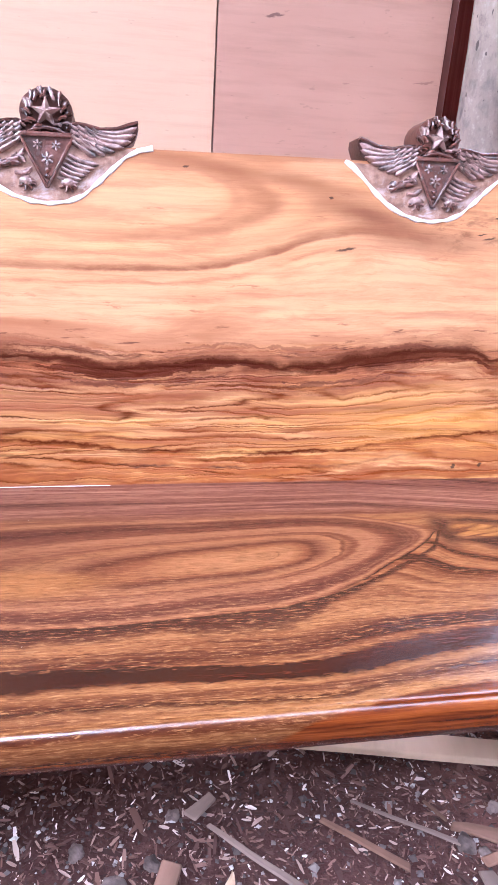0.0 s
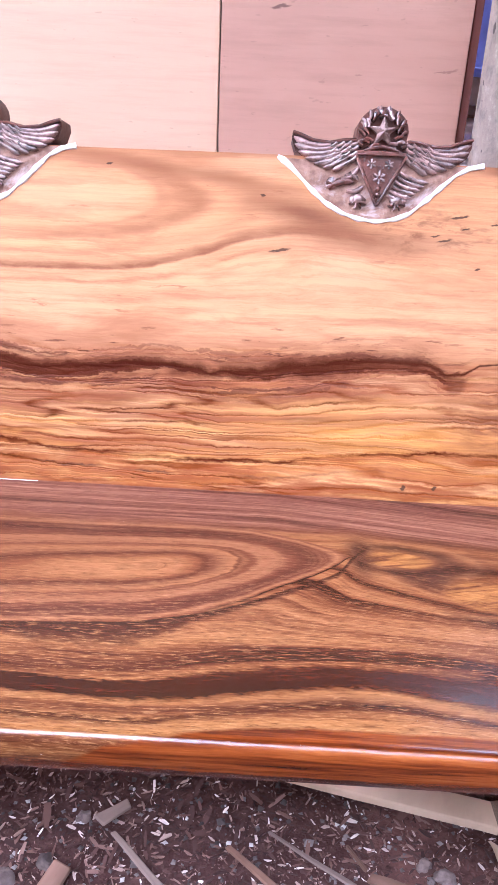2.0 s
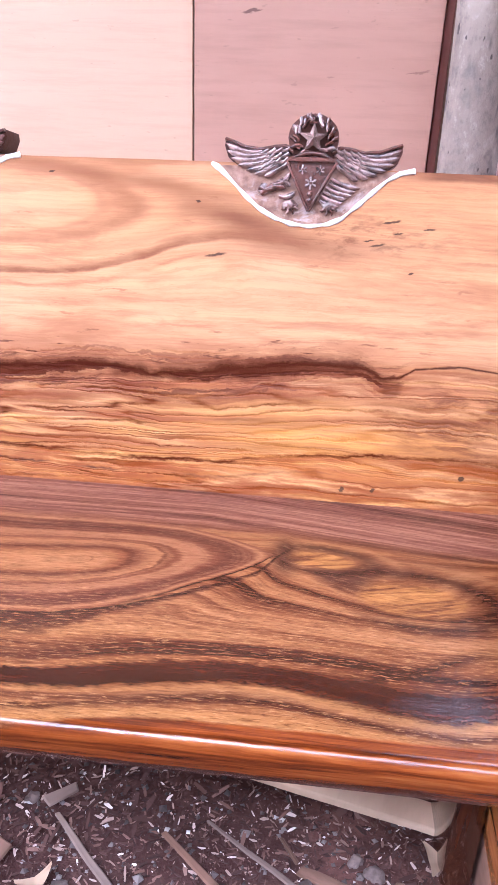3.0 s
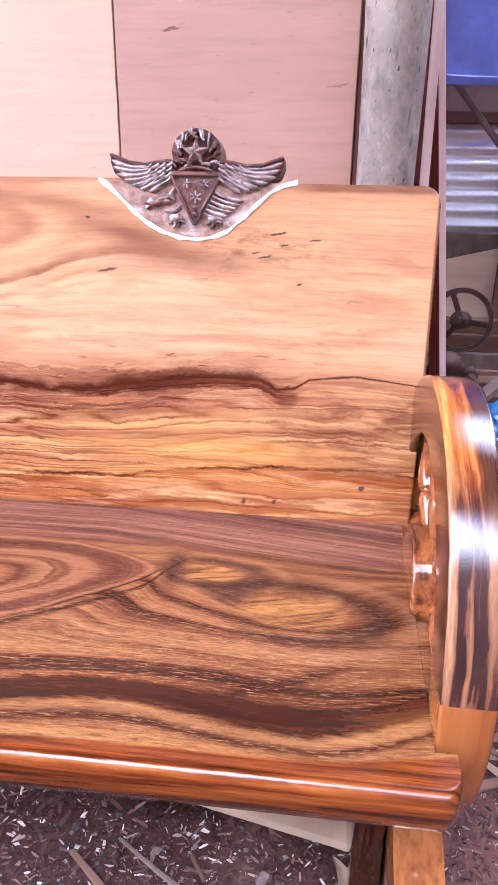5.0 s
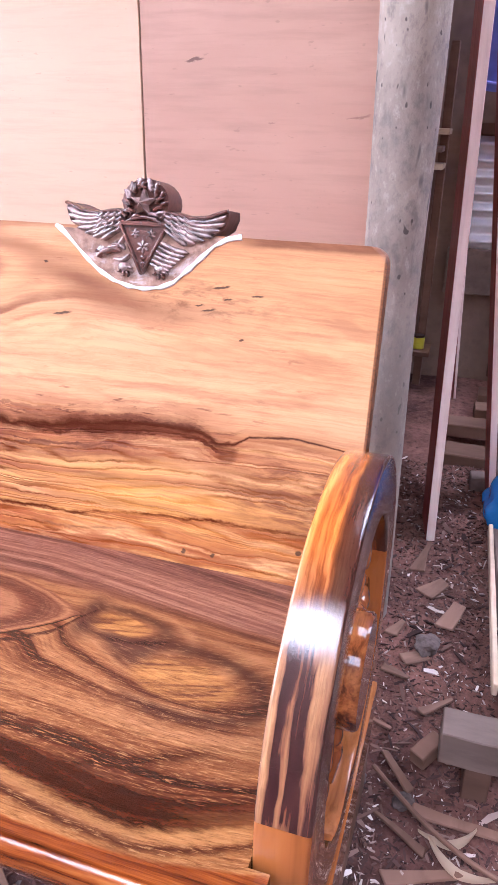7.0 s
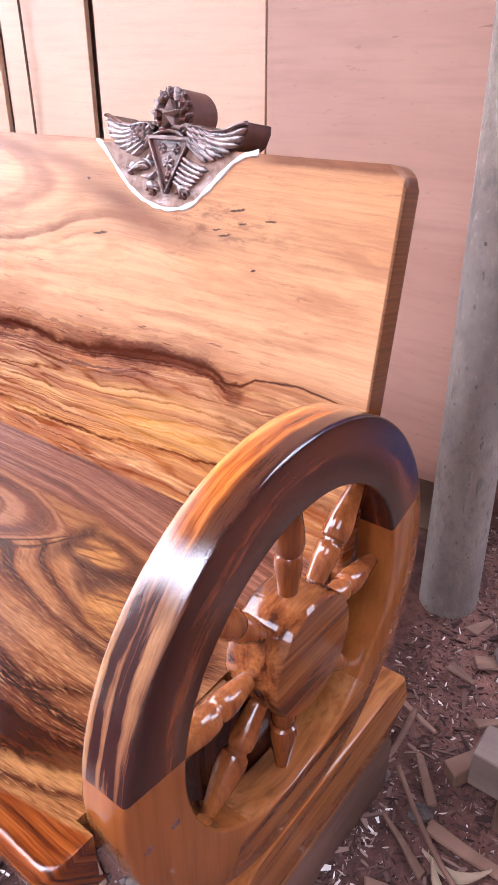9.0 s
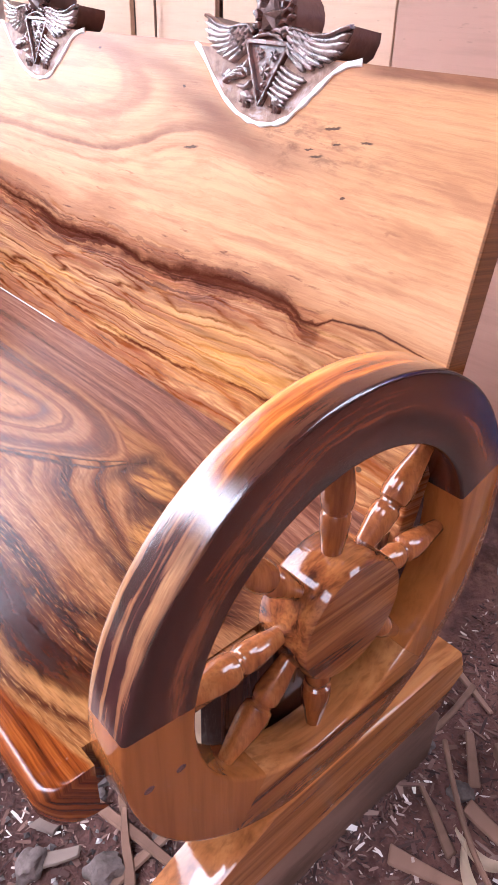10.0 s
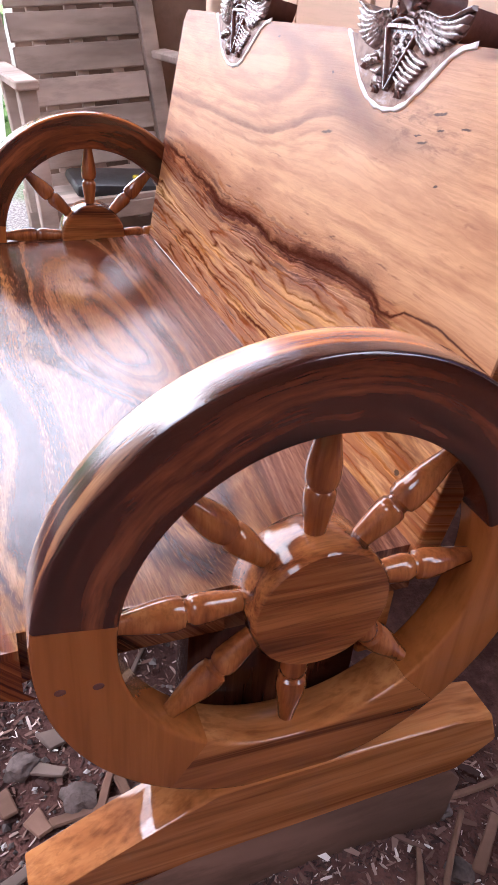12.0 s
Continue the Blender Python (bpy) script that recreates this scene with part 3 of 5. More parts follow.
def wood_gloss(name, stops, long_axis="y", turn=(0, 0, 0), scale=1.0, rough=0.16, coat=0.8, coat_rough=0.05):
    """Varnished timber with streaks along one axis of the piece."""
    k = Net(name)
    s = {"x": (1.3, 26, 26), "y": (26, 1.3, 26), "z": (26, 26, 1.3)}[long_axis]
    p = k.scaled(tuple(a * scale for a in s), k.jitter(), turn)
    a = k.noise(p, 1, 4, 0.6, 0.5)
    fine = k.noise(k.scaled(tuple(b * 7 * scale for b in s), k.jitter(), turn), 1, 3, 0.6, 0.3)
    c = k.ramp(a, stops)
    c = k.mix(k.span(fine, 0.45, 0.7, 0, 0.45), c, stops[0][1])
    c = k.deepen(c, 1.08, 1.12)
    return k.done(c, k.add(rough, k.mul(fine, 0.08)), fine, 0.12, 0.001, coat=coat, coat_rough=coat_rough, spec=0.05, coat_ior=1.5)


def plain(name, colour, rough=0.6, vary=0.25, scale=30, bump=0.3, metal=0.0, coat=0.0, stretch=(1, 1, 1), spec=0.5):
    """A simple weathered surface: blotches, fine grain and relief."""
    k = Net(name)
    p = k.jitter()
    a = k.noise(k.scaled(tuple(s * scale * 0.2 for s in stretch), p), 1, 4, 0.6)
    b = k.noise(k.scaled(tuple(s * scale for s in stretch), p), 1, 5, 0.65)
    dark = tuple(ch * (1 - vary) for ch in colour)
    lite = tuple(min(1, ch * (1 + vary)) for ch in colour)
    c = k.mix(k.span(a, 0.35, 0.65), dark, lite)
    c = k.mix(k.span(b, 0.5, 0.75, 0, vary * 1.4), c, tuple(ch * 0.45 for ch in colour))
    return k.done(c, k.add(rough - 0.06, k.mul(b, 0.12)), b, bump, 0.003, metal=metal, coat=coat, spec=spec if rough < 0.7 else 0.12)


def ply_skin(name, colour, blush, scuffs=()):
    """Plywood face: wide cathedral figure, faint specks and scuffs."""
    k = Net(name)
    p = k.jitter(k=3.0)
    a = k.noise(k.scaled((1.6, 1, 5), p), 1, 4, 0.55, 0.6)
    b = k.noise(k.scaled((5, 1, 60), p), 1, 5, 0.65)
    c = k.mix(k.span(a, 0.35, 0.65), colour, blush)
    c = k.mix(k.span(b, 0.46, 0.72, 0, 0.4), c, tuple(ch * 0.74 for ch in blush))
    speck = k.noise(k.scaled((40, 1, 110), p), 1, 2)
    c = k.mix(k.span(speck, 0.70, 0.76, 0, 0.28), c, tuple(ch * 0.4 for ch in blush))
    x, _, z = k.xyz()
    rag = k.mul(k.m("SUBTRACT", k.noise(k.scaled((40, 1, 90)), 1, 4, 0.7), 0.5), 0.02)
    for sx, sz, w, h, amt in scuffs:
        c = k.mix(k.span(k.hill(x, k.add(z, rag, k.mul(x, -0.12), 0.12 * sx), sx, sz, w, h), 0.35, 0.75, 0, amt, True), c, (0.16, 0.075, 0.055))
    return k.done(c, 0.55, b, 0.15, 0.001)


M_BACK, M_SEAT = wood_back(), wood_seat()
M_ARC = wood_rim()
M_BLOCK = wood_gloss("arm_block_wood", [(0.26, (0.17, 0.052, 0.013)), (0.40, (0.27, 0.090, 0.023)), (0.58, (0.32, 0.115, 0.030)), (0.74, (0.38, 0.15, 0.042))], "z", scale=0.4)
M_BEAM = wood_gloss("arm_beam_wood", [(0.34, (0.10, 0.030, 0.011)), (0.42, (0.26, 0.092, 0.028)), (0.54, (0.35, 0.14, 0.044)), (0.66, (0.43, 0.19, 0.068))], "y", (8, 0, 0), 0.6)
M_TURNED = wood_gloss("turned_wood", [(0.3, (0.14, 0.04, 0.013)), (0.5, (0.28, 0.09, 0.026)), (0.7, (0.38, 0.15, 0.046))], "z", scale=1.2, rough=0.12, coat=1.0)
M_HUB = wood_gloss("hub_wood", [(0.36, (0.06, 0.017, 0.008)), (0.46, (0.20, 0.062, 0.019)), (0.6, (0.31, 0.115, 0.034))], "y", (12, 0, 0), 1.3)
M_CARVE = plain("carved_wood", (0.115, 0.042, 0.030), 0.26, 0.55, 70, 0.7, coat=0.9)
M_CREST = plain("dark_crest_block", (0.085, 0.032, 0.022), 0.5, 0.5, 40, 0.5, coat=0.15, spec=0.2)
# paler copy of the carved wood, the glints on raised parts put into its colour
M_FEATHER = plain("carved_wood_glint", (0.27, 0.165, 0.145), 0.2, 0.75, 120, 0.8, coat=1.0, spec=1.0)
# lit copy of the feather wood: the star's highlight is in the base colour
M_STAR = plain("star_highlight_wood", (0.46, 0.31, 0.27), 0.25, 0.5, 120, 0.5, coat=1.0)
M_WHITE = plain("white_paint", (0.82, 0.80, 0.80), 0.45, 0.12, 60, 0.3)
M_PLY_L = ply_skin("plywood_pale", (0.67, 0.445, 0.30), (0.64, 0.40, 0.265))
M_PLY_R = ply_skin("plywood_pink", (0.52, 0.295, 0.215), (0.46, 0.25, 0.18), [(0.155, 1.321, 0.026, 0.0045, 0.95), (0.515, 1.215, 0.03, 0.003, 0.5), (0.33, 1.20, 0.01, 0.003, 0.4)])
M_BASE = plain("grey_base_timber", (0.15, 0.082, 0.058), 0.8, 0.55, 16, 0.6, stretch=(1, 0.3, 1))
M_RED = wood_gloss("red_stained_board", [(0.3, (0.17, 0.024, 0.020)), (0.5, (0.31, 0.055, 0.045)), (0.7, (0.40, 0.095, 0.075))], "z", rough=0.45, coat=0.2)
M_SAWN = plain("sawn_pink_edge", (0.95, 0.68, 0.62), 0.75, 0.25, 40, 0.5, stretch=(1, 1, 0.1))
M_ZINC = plain("galvanised_sheet", (0.90, 0.91, 0.93), 0.38, 0.08, 12, 0.12, metal=0.45)
M_TARP = plain("blue_tarpaulin", (0.22, 0.25, 0.70), 0.5, 0.25, 14, 0.3)
M_BAG = plain("blue_plastic_bag", (0.015, 0.13, 0.36), 0.25, 0.3, 20, 0.3, coat=0.5)
M_IRON = plain("rusty_iron", (0.075, 0.040, 0.030), 0.6, 0.4, 40, 0.5, metal=0.4)
M_DARKWOOD = plain("dark_old_timber", (0.17, 0.095, 0.066), 0.8, 0.35, 20, 0.6, stretch=(0.3, 1, 1))
M_GREYPLANK = plain("grey_dusty_plank", (0.20, 0.145, 0.12), 0.8, 0.35, 22, 0.5, stretch=(1, 0.25, 1))
M_CREAM = plain("cream_offcut", (0.60, 0.45, 0.32), 0.7, 0.18, 25, 0.35, stretch=(0.3, 1, 1))
M_CHAIR = plain("bleached_slat_wood", (0.43, 0.335, 0.275), 0.75, 0.38, 20, 0.4, stretch=(1, 0.25, 1))
M_SPLINT = plain("dull_splintered_wood", (0.20, 0.115, 0.082), 0.8, 0.45, 40, 0.5, stretch=(1, 0.25, 1))
M_STONE = plain("stone", (0.13, 0.098, 0.088), 0.9, 0.5, 90, 1.0)
M_LEG = wood_gloss("dark_leg_wood", [(0.35, (0.03, 0.010, 0.006)), (0.5, (0.06, 0.020, 0.010)), (0.65, (0.09, 0.032, 0.016))], "z")
M_TRIM = plain("dull_red_lath", (0.18, 0.068, 0.054), 0.7, 0.35, 25, 0.4, stretch=(1, 1, 0.2))
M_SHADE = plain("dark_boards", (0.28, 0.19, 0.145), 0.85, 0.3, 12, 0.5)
M_ROOF = plain("roof_sheet", (0.16, 0.13, 0.12), 0.7, 0.3, 10, 0.3)


def ground_skin():
    k = Net("trodden_earth")
    a = k.noise(k.scaled((3, 3, 3)), 1, 5, 0.6)
    b = k.noise(k.scaled((45, 45, 45)), 1, 5, 0.7)
    c = k.mix(k.span(a, 0.35, 0.65), (0.040, 0.017, 0.015), (0.080, 0.040, 0.035))
    c = k.mix(k.span(b, 0.5, 0.72, 0, 0.6), c, (0.13, 0.07, 0.055))
    # redder earth to one side, lightened rearwards in place of missing workshop light
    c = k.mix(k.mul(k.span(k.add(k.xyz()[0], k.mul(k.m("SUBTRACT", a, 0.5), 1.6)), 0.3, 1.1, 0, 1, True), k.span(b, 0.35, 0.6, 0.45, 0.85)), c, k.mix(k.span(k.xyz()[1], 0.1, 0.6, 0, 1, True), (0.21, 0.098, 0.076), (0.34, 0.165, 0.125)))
    c = k.mix(k.span(b, 0.42, 0.3, 0, 0.7), c, (0.03, 0.017, 0.014))
    grit = k.mix(k.span(k.noise(k.scaled((60, 60, 60)), 1, 4, 0.7), 0.42, 0.6), (0.17, 0.15, 0.135), (0.40, 0.37, 0.34))
    c = k.mix(k.span(k.add(k.xyz()[0], k.mul(k.m("SUBTRACT", a, 0.5), 0.5)), -1.05, -1.35, 0, 0.9, True), c, grit)
    far = k.m("SQRT", k.add(k.mul(k.xyz()[0], k.xyz()[0]), k.mul(k.xyz()[1], k.xyz()[1])))
    c = k.mix(k.span(k.add(far, k.mul(k.m("SUBTRACT", k.noise(k.scaled((0.7, 0.7, 0.7)), 1, 4), 0.5), 6.0)), 3.4, 4.8, 0, 1, True), c, k.mix(k.span(b, 0.4, 0.6), (0.05, 0.10, 0.02), (0.12, 0.19, 0.05)))
    return k.done(c, 0.9, b, 0.8, 0.012, spec=0.05)


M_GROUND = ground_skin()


# ---- mesh helpers ----
def part(name, bm, material, parent=None, label="", smooth=True, m=None):
    """One mesh object from a bmesh, under its thing or part."""
    bmesh.ops.recalc_face_normals(bm, faces=bm.faces[:])
    me = bpy.data.meshes.new(name)
    bm.to_mesh(me)
    bm.free()
    me.materials.append(material)
    if smooth:
        me.shade_smooth()
        me.set_sharp_from_angle(angle=radians(38))
        for poly in me.polygons:
            # broad caps stay truly flat
            if len(poly.vertices) > 8:
                poly.use_smooth = False
    ob = new(name, me)
    if parent is not None:
        ob.parent = parent
    if m is not None:
        ob.matrix_local = m
    return tagged(ob, label)


def thing(name, label, category, m=None, group="", kind=""):
    ob = new(name)
    ob.empty_display_size = 0.05
    if m is not None:
        ob.matrix_world = m
    return tagged(ob, label, category, group, kind)


def box(x0, x1, y0, y1, z0, z1, r=0.0, bm=None, seg=2):
    b = bmesh.new()
    v = bmesh.ops.create_cube(b, size=1)["verts"]
    for q in v:
        q.co = Vector(((x0 + x1) / 2 + q.co.x * (x1 - x0), (y0 + y1) / 2 + q.co.y * (y1 - y0), (z0 + z1) / 2 + q.co.z * (z1 - z0)))
    if r:
        bmesh.ops.bevel(b, geom=b.edges[:], offset=r, segments=seg, affect="EDGES", profile=0.5)
    return join(bm, b)


def join(bm, b, m=None):
    if m is not None:
        b.transform(m)
    if bm is None:
        return b
    tmp = bpy.data.meshes.new("tmp")
    b.to_mesh(tmp)
    b.free()
    bm.from_mesh(tmp)
    bpy.data.meshes.remove(tmp)
    return bm


def prism(points, a, b, axis="x", r=0.0, bm=None, seg=2):
    """Outline of 2-D points pushed out from a to b along an axis."""
    q = bmesh.new()
    put = {"x": lambda p, d: (d, p[0], p[1]), "y": lambda p, d: (p[0], d, p[1]), "z": lambda p, d: (p[0], p[1], d)}[axis]
    lo = [q.verts.new(put(p, a)) for p in points]
    hi = [q.verts.new(put(p, b)) for p in points]
    q.faces.new(lo)
    q.faces.new(list(reversed(hi)))
    n = len(points)
    rim = []
    for i in range(n):
        f = q.faces.new((lo[i], hi[i], hi[(i + 1) % n], lo[(i + 1) % n]))
    if r:
        rim = [e for e in q.edges if (e.verts[0] in lo) == (e.verts[1] in lo)]
        bmesh.ops.bevel(q, geom=rim, offset=r, segments=seg, affect="EDGES", profile=0.5)
    return join(bm, q)


def sweep(rings, bm=None, cap=True):
    """Skin over closed rings of equal length."""
    q = bmesh.new()
    rs = [[q.verts.new(p) for p in ring] for ring in rings]
    n = len(rs[0])
    for a, b in zip(rs, rs[1:]):
        for i in range(n):
            q.faces.new((a[i], a[(i + 1) % n], b[(i + 1) % n], b[i]))
    if cap:
        q.faces.new(rs[0])
        q.faces.new(list(reversed(rs[-1])))
    return join(bm, q)


def lathe(profile, n=16, bm=None):
    """Turned piece along z from (z, radius) pairs."""
    return sweep([[(r * math.cos(2 * math.pi * i / n), r * math.sin(2 * math.pi * i / n), z) for i in range(n)] for z, r in profile], bm)


def tube(points, radius, n=8, bm=None, taper=1.0):
    pts = [Vector(p) for p in points]
    rings = []
    for i, p in enumerate(pts):
        d = (pts[min(i + 1, len(pts) - 1)] - pts[max(i - 1, 0)]).normalized()
        s = d.orthogonal().normalized() if abs(d.z) > 0.9 else d.cross(Vector((0, 0, 1))).normalized()
        t = d.cross(s)
        r = radius * (1 + (taper - 1) * i / max(1, len(pts) - 1))
        rings.append([p + r * (math.cos(2 * math.pi * j / n) * s + math.sin(2 * math.pi * j / n) * t) for j in range(n)])
    return sweep(rings, bm)


def lump(size, seed, rough=0.25, sub=2, squash=(1, 1, 1)):
    b = bmesh.new()
    bmesh.ops.create_icosphere(b, subdivisions=sub, radius=1.0)
    for v in b.verts:
        k = 1 + rough * noise.noise(v.co * 1.3 + Vector((seed * 3.7, seed, 0))) + rough * 0.4 * noise.noise(v.co * 3.1 + Vector((0, seed, seed)))
        v.co = Vector((v.co.x * squash[0], v.co.y * squash[1], v.co.z * squash[2])) * k * size
    return b


def step(t, a, b):
    t = min(1.0, max(0.0, (t - a) / (b - a)))
    return t * t * (3 - 2 * t)


def earth(x, y):
    """Height of the ground: it rises a little behind the bench, with small heaps."""
    far = math.hypot(x - 0.3, y)
    bumps = 0.012 * noise.noise(Vector((x * 5, y * 5, 0))) + 0.006 * noise.noise(Vector((x * 17, y * 17, 3)))
    return step(y, 0.15, 0.75) * 0.09 * (1 - step(far, 2.5, 4)) + bumps * (1 - step(far, 2, 4))


# ---- the setting ----
def build_ground():
    xs = sorted(set([-60, -25, -12, -7, -4.5, -3] + [round(-2 + 0.04 * i, 3) for i in range(100)] + [2.5, 3.2, 4, 7, 14, 30, 60]))
    ys = sorted(set([-60, -25, -12, -6, -3, -2] + [round(-1.2 + 0.04 * i, 3) for i in range(85)] + [2.5, 3, 4, 7, 14, 30, 60]))
    b = bmesh.new()
    g = [[b.verts.new((x, y, earth(x, y))) for x in xs] for y in ys]
    for j in range(len(ys) - 1):
        for i in range(len(xs) - 1):
            b.faces.new((g[j][i], g[j][i + 1], g[j + 1][i + 1], g[j + 1][i]))
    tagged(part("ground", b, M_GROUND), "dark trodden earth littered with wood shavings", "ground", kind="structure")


build_ground()

M_BROWNWALL = plain("brown_boards", (0.30, 0.18, 0.12), 0.75, 0.25, 14, 0.4, stretch=(1, 1, 0.2))


def build_walls():
    for x0, x1, mat, lab, dy in ((-2.50, -2.12, M_PLY_L, "pale plywood sheet lining the shed wall", 0.0), (-1.70, -1.435, M_PLY_L, "pale plywood sheet lining the shed wall", 0.003), (-1.42, -0.905, M_PLY_L, "pale plywood sheet lining the shed wall", 0.0), (-0.885, -0.535, M_PLY_L, "pale plywood sheet lining the shed wall", 0.004),
                                 (-0.50, 0.028, M_PLY_L, "pale plywood sheet lining the shed wall", 0.0), (0.031, 0.556, M_PLY_R, "pinkish plywood sheet with faint scuffs", 0.001)):
        tagged(part("plywood_panel", box(x0, x1, 0.69 + dy, 0.705 + dy, 0.30, 2.35, 0.0015, seg=1), mat), lab, "plywood panel", "plywood panels", "structure")
    tagged(part("wall_left", box(-3.8, -2.67, 0.66, 0.72, 0.0, 3.6, 0.004), M_BROWNWALL), "warm brown board wall beside the opening", "wall", kind="structure")
    # panel added to darken what shows between the chair's slats
    tagged(part("wall_side", box(-2.42, -2.36, -0.17, 0.66, 0.0, 1.35, 0.004), M_SHADE), "low dark panel added so the chair's slat gaps stay dark", "wall", kind="structure")
    # red-stained lath showing past the last sheet
    tagged(part("trim", box(0.5585, 0.577, 0.70, 0.72, 0.2, 2.35, 0.002, seg=1), M_TRIM), "narrow red-stained lath at the plywood edge", "trim", kind="structure")
    tagged(part("wall_back", box(-2.5, 0.60, 0.80, 0.86, -0.05, 3.6), M_SHADE), "dark board wall behind the plywood", "wall", kind="structure")
    tagged(part("wall_far", box(0.36, 2.7, 2.52, 2.6, -0.05, 3.6), M_SHADE), "dark board wall at the end of the workshop", "wall", kind="structure")
    # unseen panel added to keep side light off the wheel, notched for the workshop
    tagged(part("wall_right", prism([(-1.9, -0.05), (2.6, -0.05), (2.6, 1.6), (1.5, 1.6), (1.5, 3.6), (-1.9, 3.6)], 2.7, 2.76, "x"), M_DARKWOOD), "unseen dark panel shading the wheel side, cut open to light the workshop", "wall", kind="structure")
    tagged(part("wall_inner", box(0.3, 0.36, 0.86, 2.6, -0.05, 3.6), M_SHADE), "dark board partition behind the plywood", "wall", kind="structure")
    # unseen roof; its edges and workshop opening are set to shape the light
    tagged(part("ceiling", prism([(-3.1, -1.75), (2.8, -1.75), (2.8, 0.75), (1.25, 0.75), (1.25, 2.1), (2.8, 2.1), (2.8, 2.6), (-3.1, 2.6)], 3.6, 3.66, "z"), M_ROOF), "unseen dull sheet roof of the open shed, cut open to light the workshop", "roof", kind="structure")


build_walls()
tagged(part("cable", tube([(-0.785 + 0.012 * math.sin(3.1 * (z - 0.5)), 0.682, z) for z in [0.55 + 0.09 * i for i in range(21)]], 0.0035, 6), M_DARKWOOD), "thin brown cable hanging down the plywood", "cable")


def build_yard():
    """What closes the view across the yard: an unseen house added to bound the sky, hedge and fence."""
    # house shape, out of view, added as the lower edge of the sky gap
    t = thing("sky_mask_house", "unseen plain house shape added to bound the bright sky", "house", pose(0.5, -4.0, 0))
    part("wall", box(-5.6, 6, -0.3, 0, 0, 4.4, 0.01), plain("house_boards", (0.16, 0.12, 0.10), 0.8, 0.25, 6), t)
    part("roof", prism([(-0.9, 4.4), (0.2, 4.4), (-0.35, 4.8)], -5.9, 6.4, "x"), M_ROOF, t)
    leafm = plain("leaf_green", (0.075, 0.15, 0.03), 0.5, 0.45, 12, 0.2)
    rnd = random.Random(5)
    b = bmesh.new()
    for i in range(2600):
        a = rnd.random()
        p = Vector((-6.2 + rnd.gauss(0, 0.45), -5 + 11 * a, abs(rnd.gauss(0.0, 0.55)) * (1.2 + noise.noise(Vector((a * 9, 0, 0))))))
        d = Vector((rnd.uniform(-1, 1), rnd.uniform(-1, 1), rnd.uniform(-0.3, 1))).normalized()
        s = d.orthogonal().normalized()
        L, W = rnd.uniform(0.08, 0.2), rnd.uniform(0.03, 0.07)
        vs = [b.verts.new(q) for q in (p, p + d * L * 0.5 + s * W, p + d * L, p + d * L * 0.5 - s * W)]
        b.faces.new(vs)
    tagged(part("shrubs", b, leafm, smooth=False), "bright green shrubs and weeds along the fence", "shrubs", kind="stuff")
    f = thing("picket_fence", "pale weathered picket fence at the yard edge", "fence", pose(-5.2, -1.6, 0))
    pale = plain("pale_fence_wood", (0.62, 0.58, 0.50), 0.8, 0.2, 15)
    for z in (0.35, 0.95):
        part("rail", box(-0.02, 0.02, -1.5, 3.2, z, z + 0.07, 0.004, seg=1), pale, f)
    first = part("picket", box(0.02, 0.04, -1.5, -1.42, 0.0, 1.25, 0.004, seg=1), pale, f)
    for i in range(1, 34):
        o = new("picket", first.data)
        o.parent = f
        o.location = (0, i * 0.14, 0.02 * math.sin(i * 2.3))


build_yard()


def build_tree(x, y, tall, spread, seed):
    """A tree added to break up the sky: bent trunk, forked limbs, and a loose crown of single leaves."""
    rnd = random.Random(seed)
    t = thing("tree", "leafy green tree added at the yard edge to break up the sky", "tree", pose(x, y, 0), "yard trees")
    bark = plain("grey_bark", (0.16, 0.12, 0.09), 0.85, 0.35, 14, 0.8, stretch=(1, 1, 0.3))
    lean = rnd.uniform(-0.3, 0.3)
    trunk = [(lean * (i / 6) ** 2 + 0.05 * math.sin(i * 1.7 + seed), 0.05 * math.cos(i * 2.1 + seed), tall * 0.62 * i / 6 - 0.05) for i in range(7)]
    part("trunk", tube(trunk, 0.13, 10, taper=0.5), bark, t)
    tips = []
    for i in range(7):
        p = Vector(trunk[3 + i % 4])
        a = i * 2.4 + seed
        q = p + Vector((math.cos(a) * spread * rnd.uniform(0.5, 0.9), math.sin(a) * spread * rnd.uniform(0.5, 0.9), tall * rnd.uniform(0.14, 0.36)))
        part("limb", tube([p, p.lerp(q, 0.5) + Vector((0, 0, 0.15)), q], 0.055, 7, taper=0.3), bark, t)
        tips += [q, p.lerp(q, 0.65)]
    b = bmesh.new()
    for i in range(4200):
        c = rnd.choice(tips)
        p = c + Vector((rnd.gauss(0, 0.42), rnd.gauss(0, 0.42), rnd.gauss(0, 0.34)))
        d = Vector((rnd.uniform(-1, 1), rnd.uniform(-1, 1), rnd.uniform(-1, 0.4))).normalized()
        n = d.orthogonal().normalized()
        L, W = rnd.uniform(0.14, 0.28), rnd.uniform(0.05, 0.09)
        b.faces.new([b.verts.new(v) for v in (p, p + d * L * 0.5 + n * W, p + d * L, p + d * L * 0.5 - n * W)])
    part("crown", b, plain("tree_leaf", (0.07, 0.13, 0.03), 0.45, 0.45, 9, 0.2), t, smooth=False)


# trees added and spaced to thin the sky glare from this side
for tx, ty, th, tw, ts in ((-8.6, -0.4, 4.4, 1.4, 1), (-9.2, 2.9, 5.4, 1.6, 2), (-8.6, 6.0, 5.0, 1.6, 3)):
    build_tree(tx, ty, th, tw, ts)


# ---- the bench ----
LEAN_BACK = 9.5
bench = thing("bench", "glossy varnished solid-slab wooden bench with ship's wheel arms", "bench")


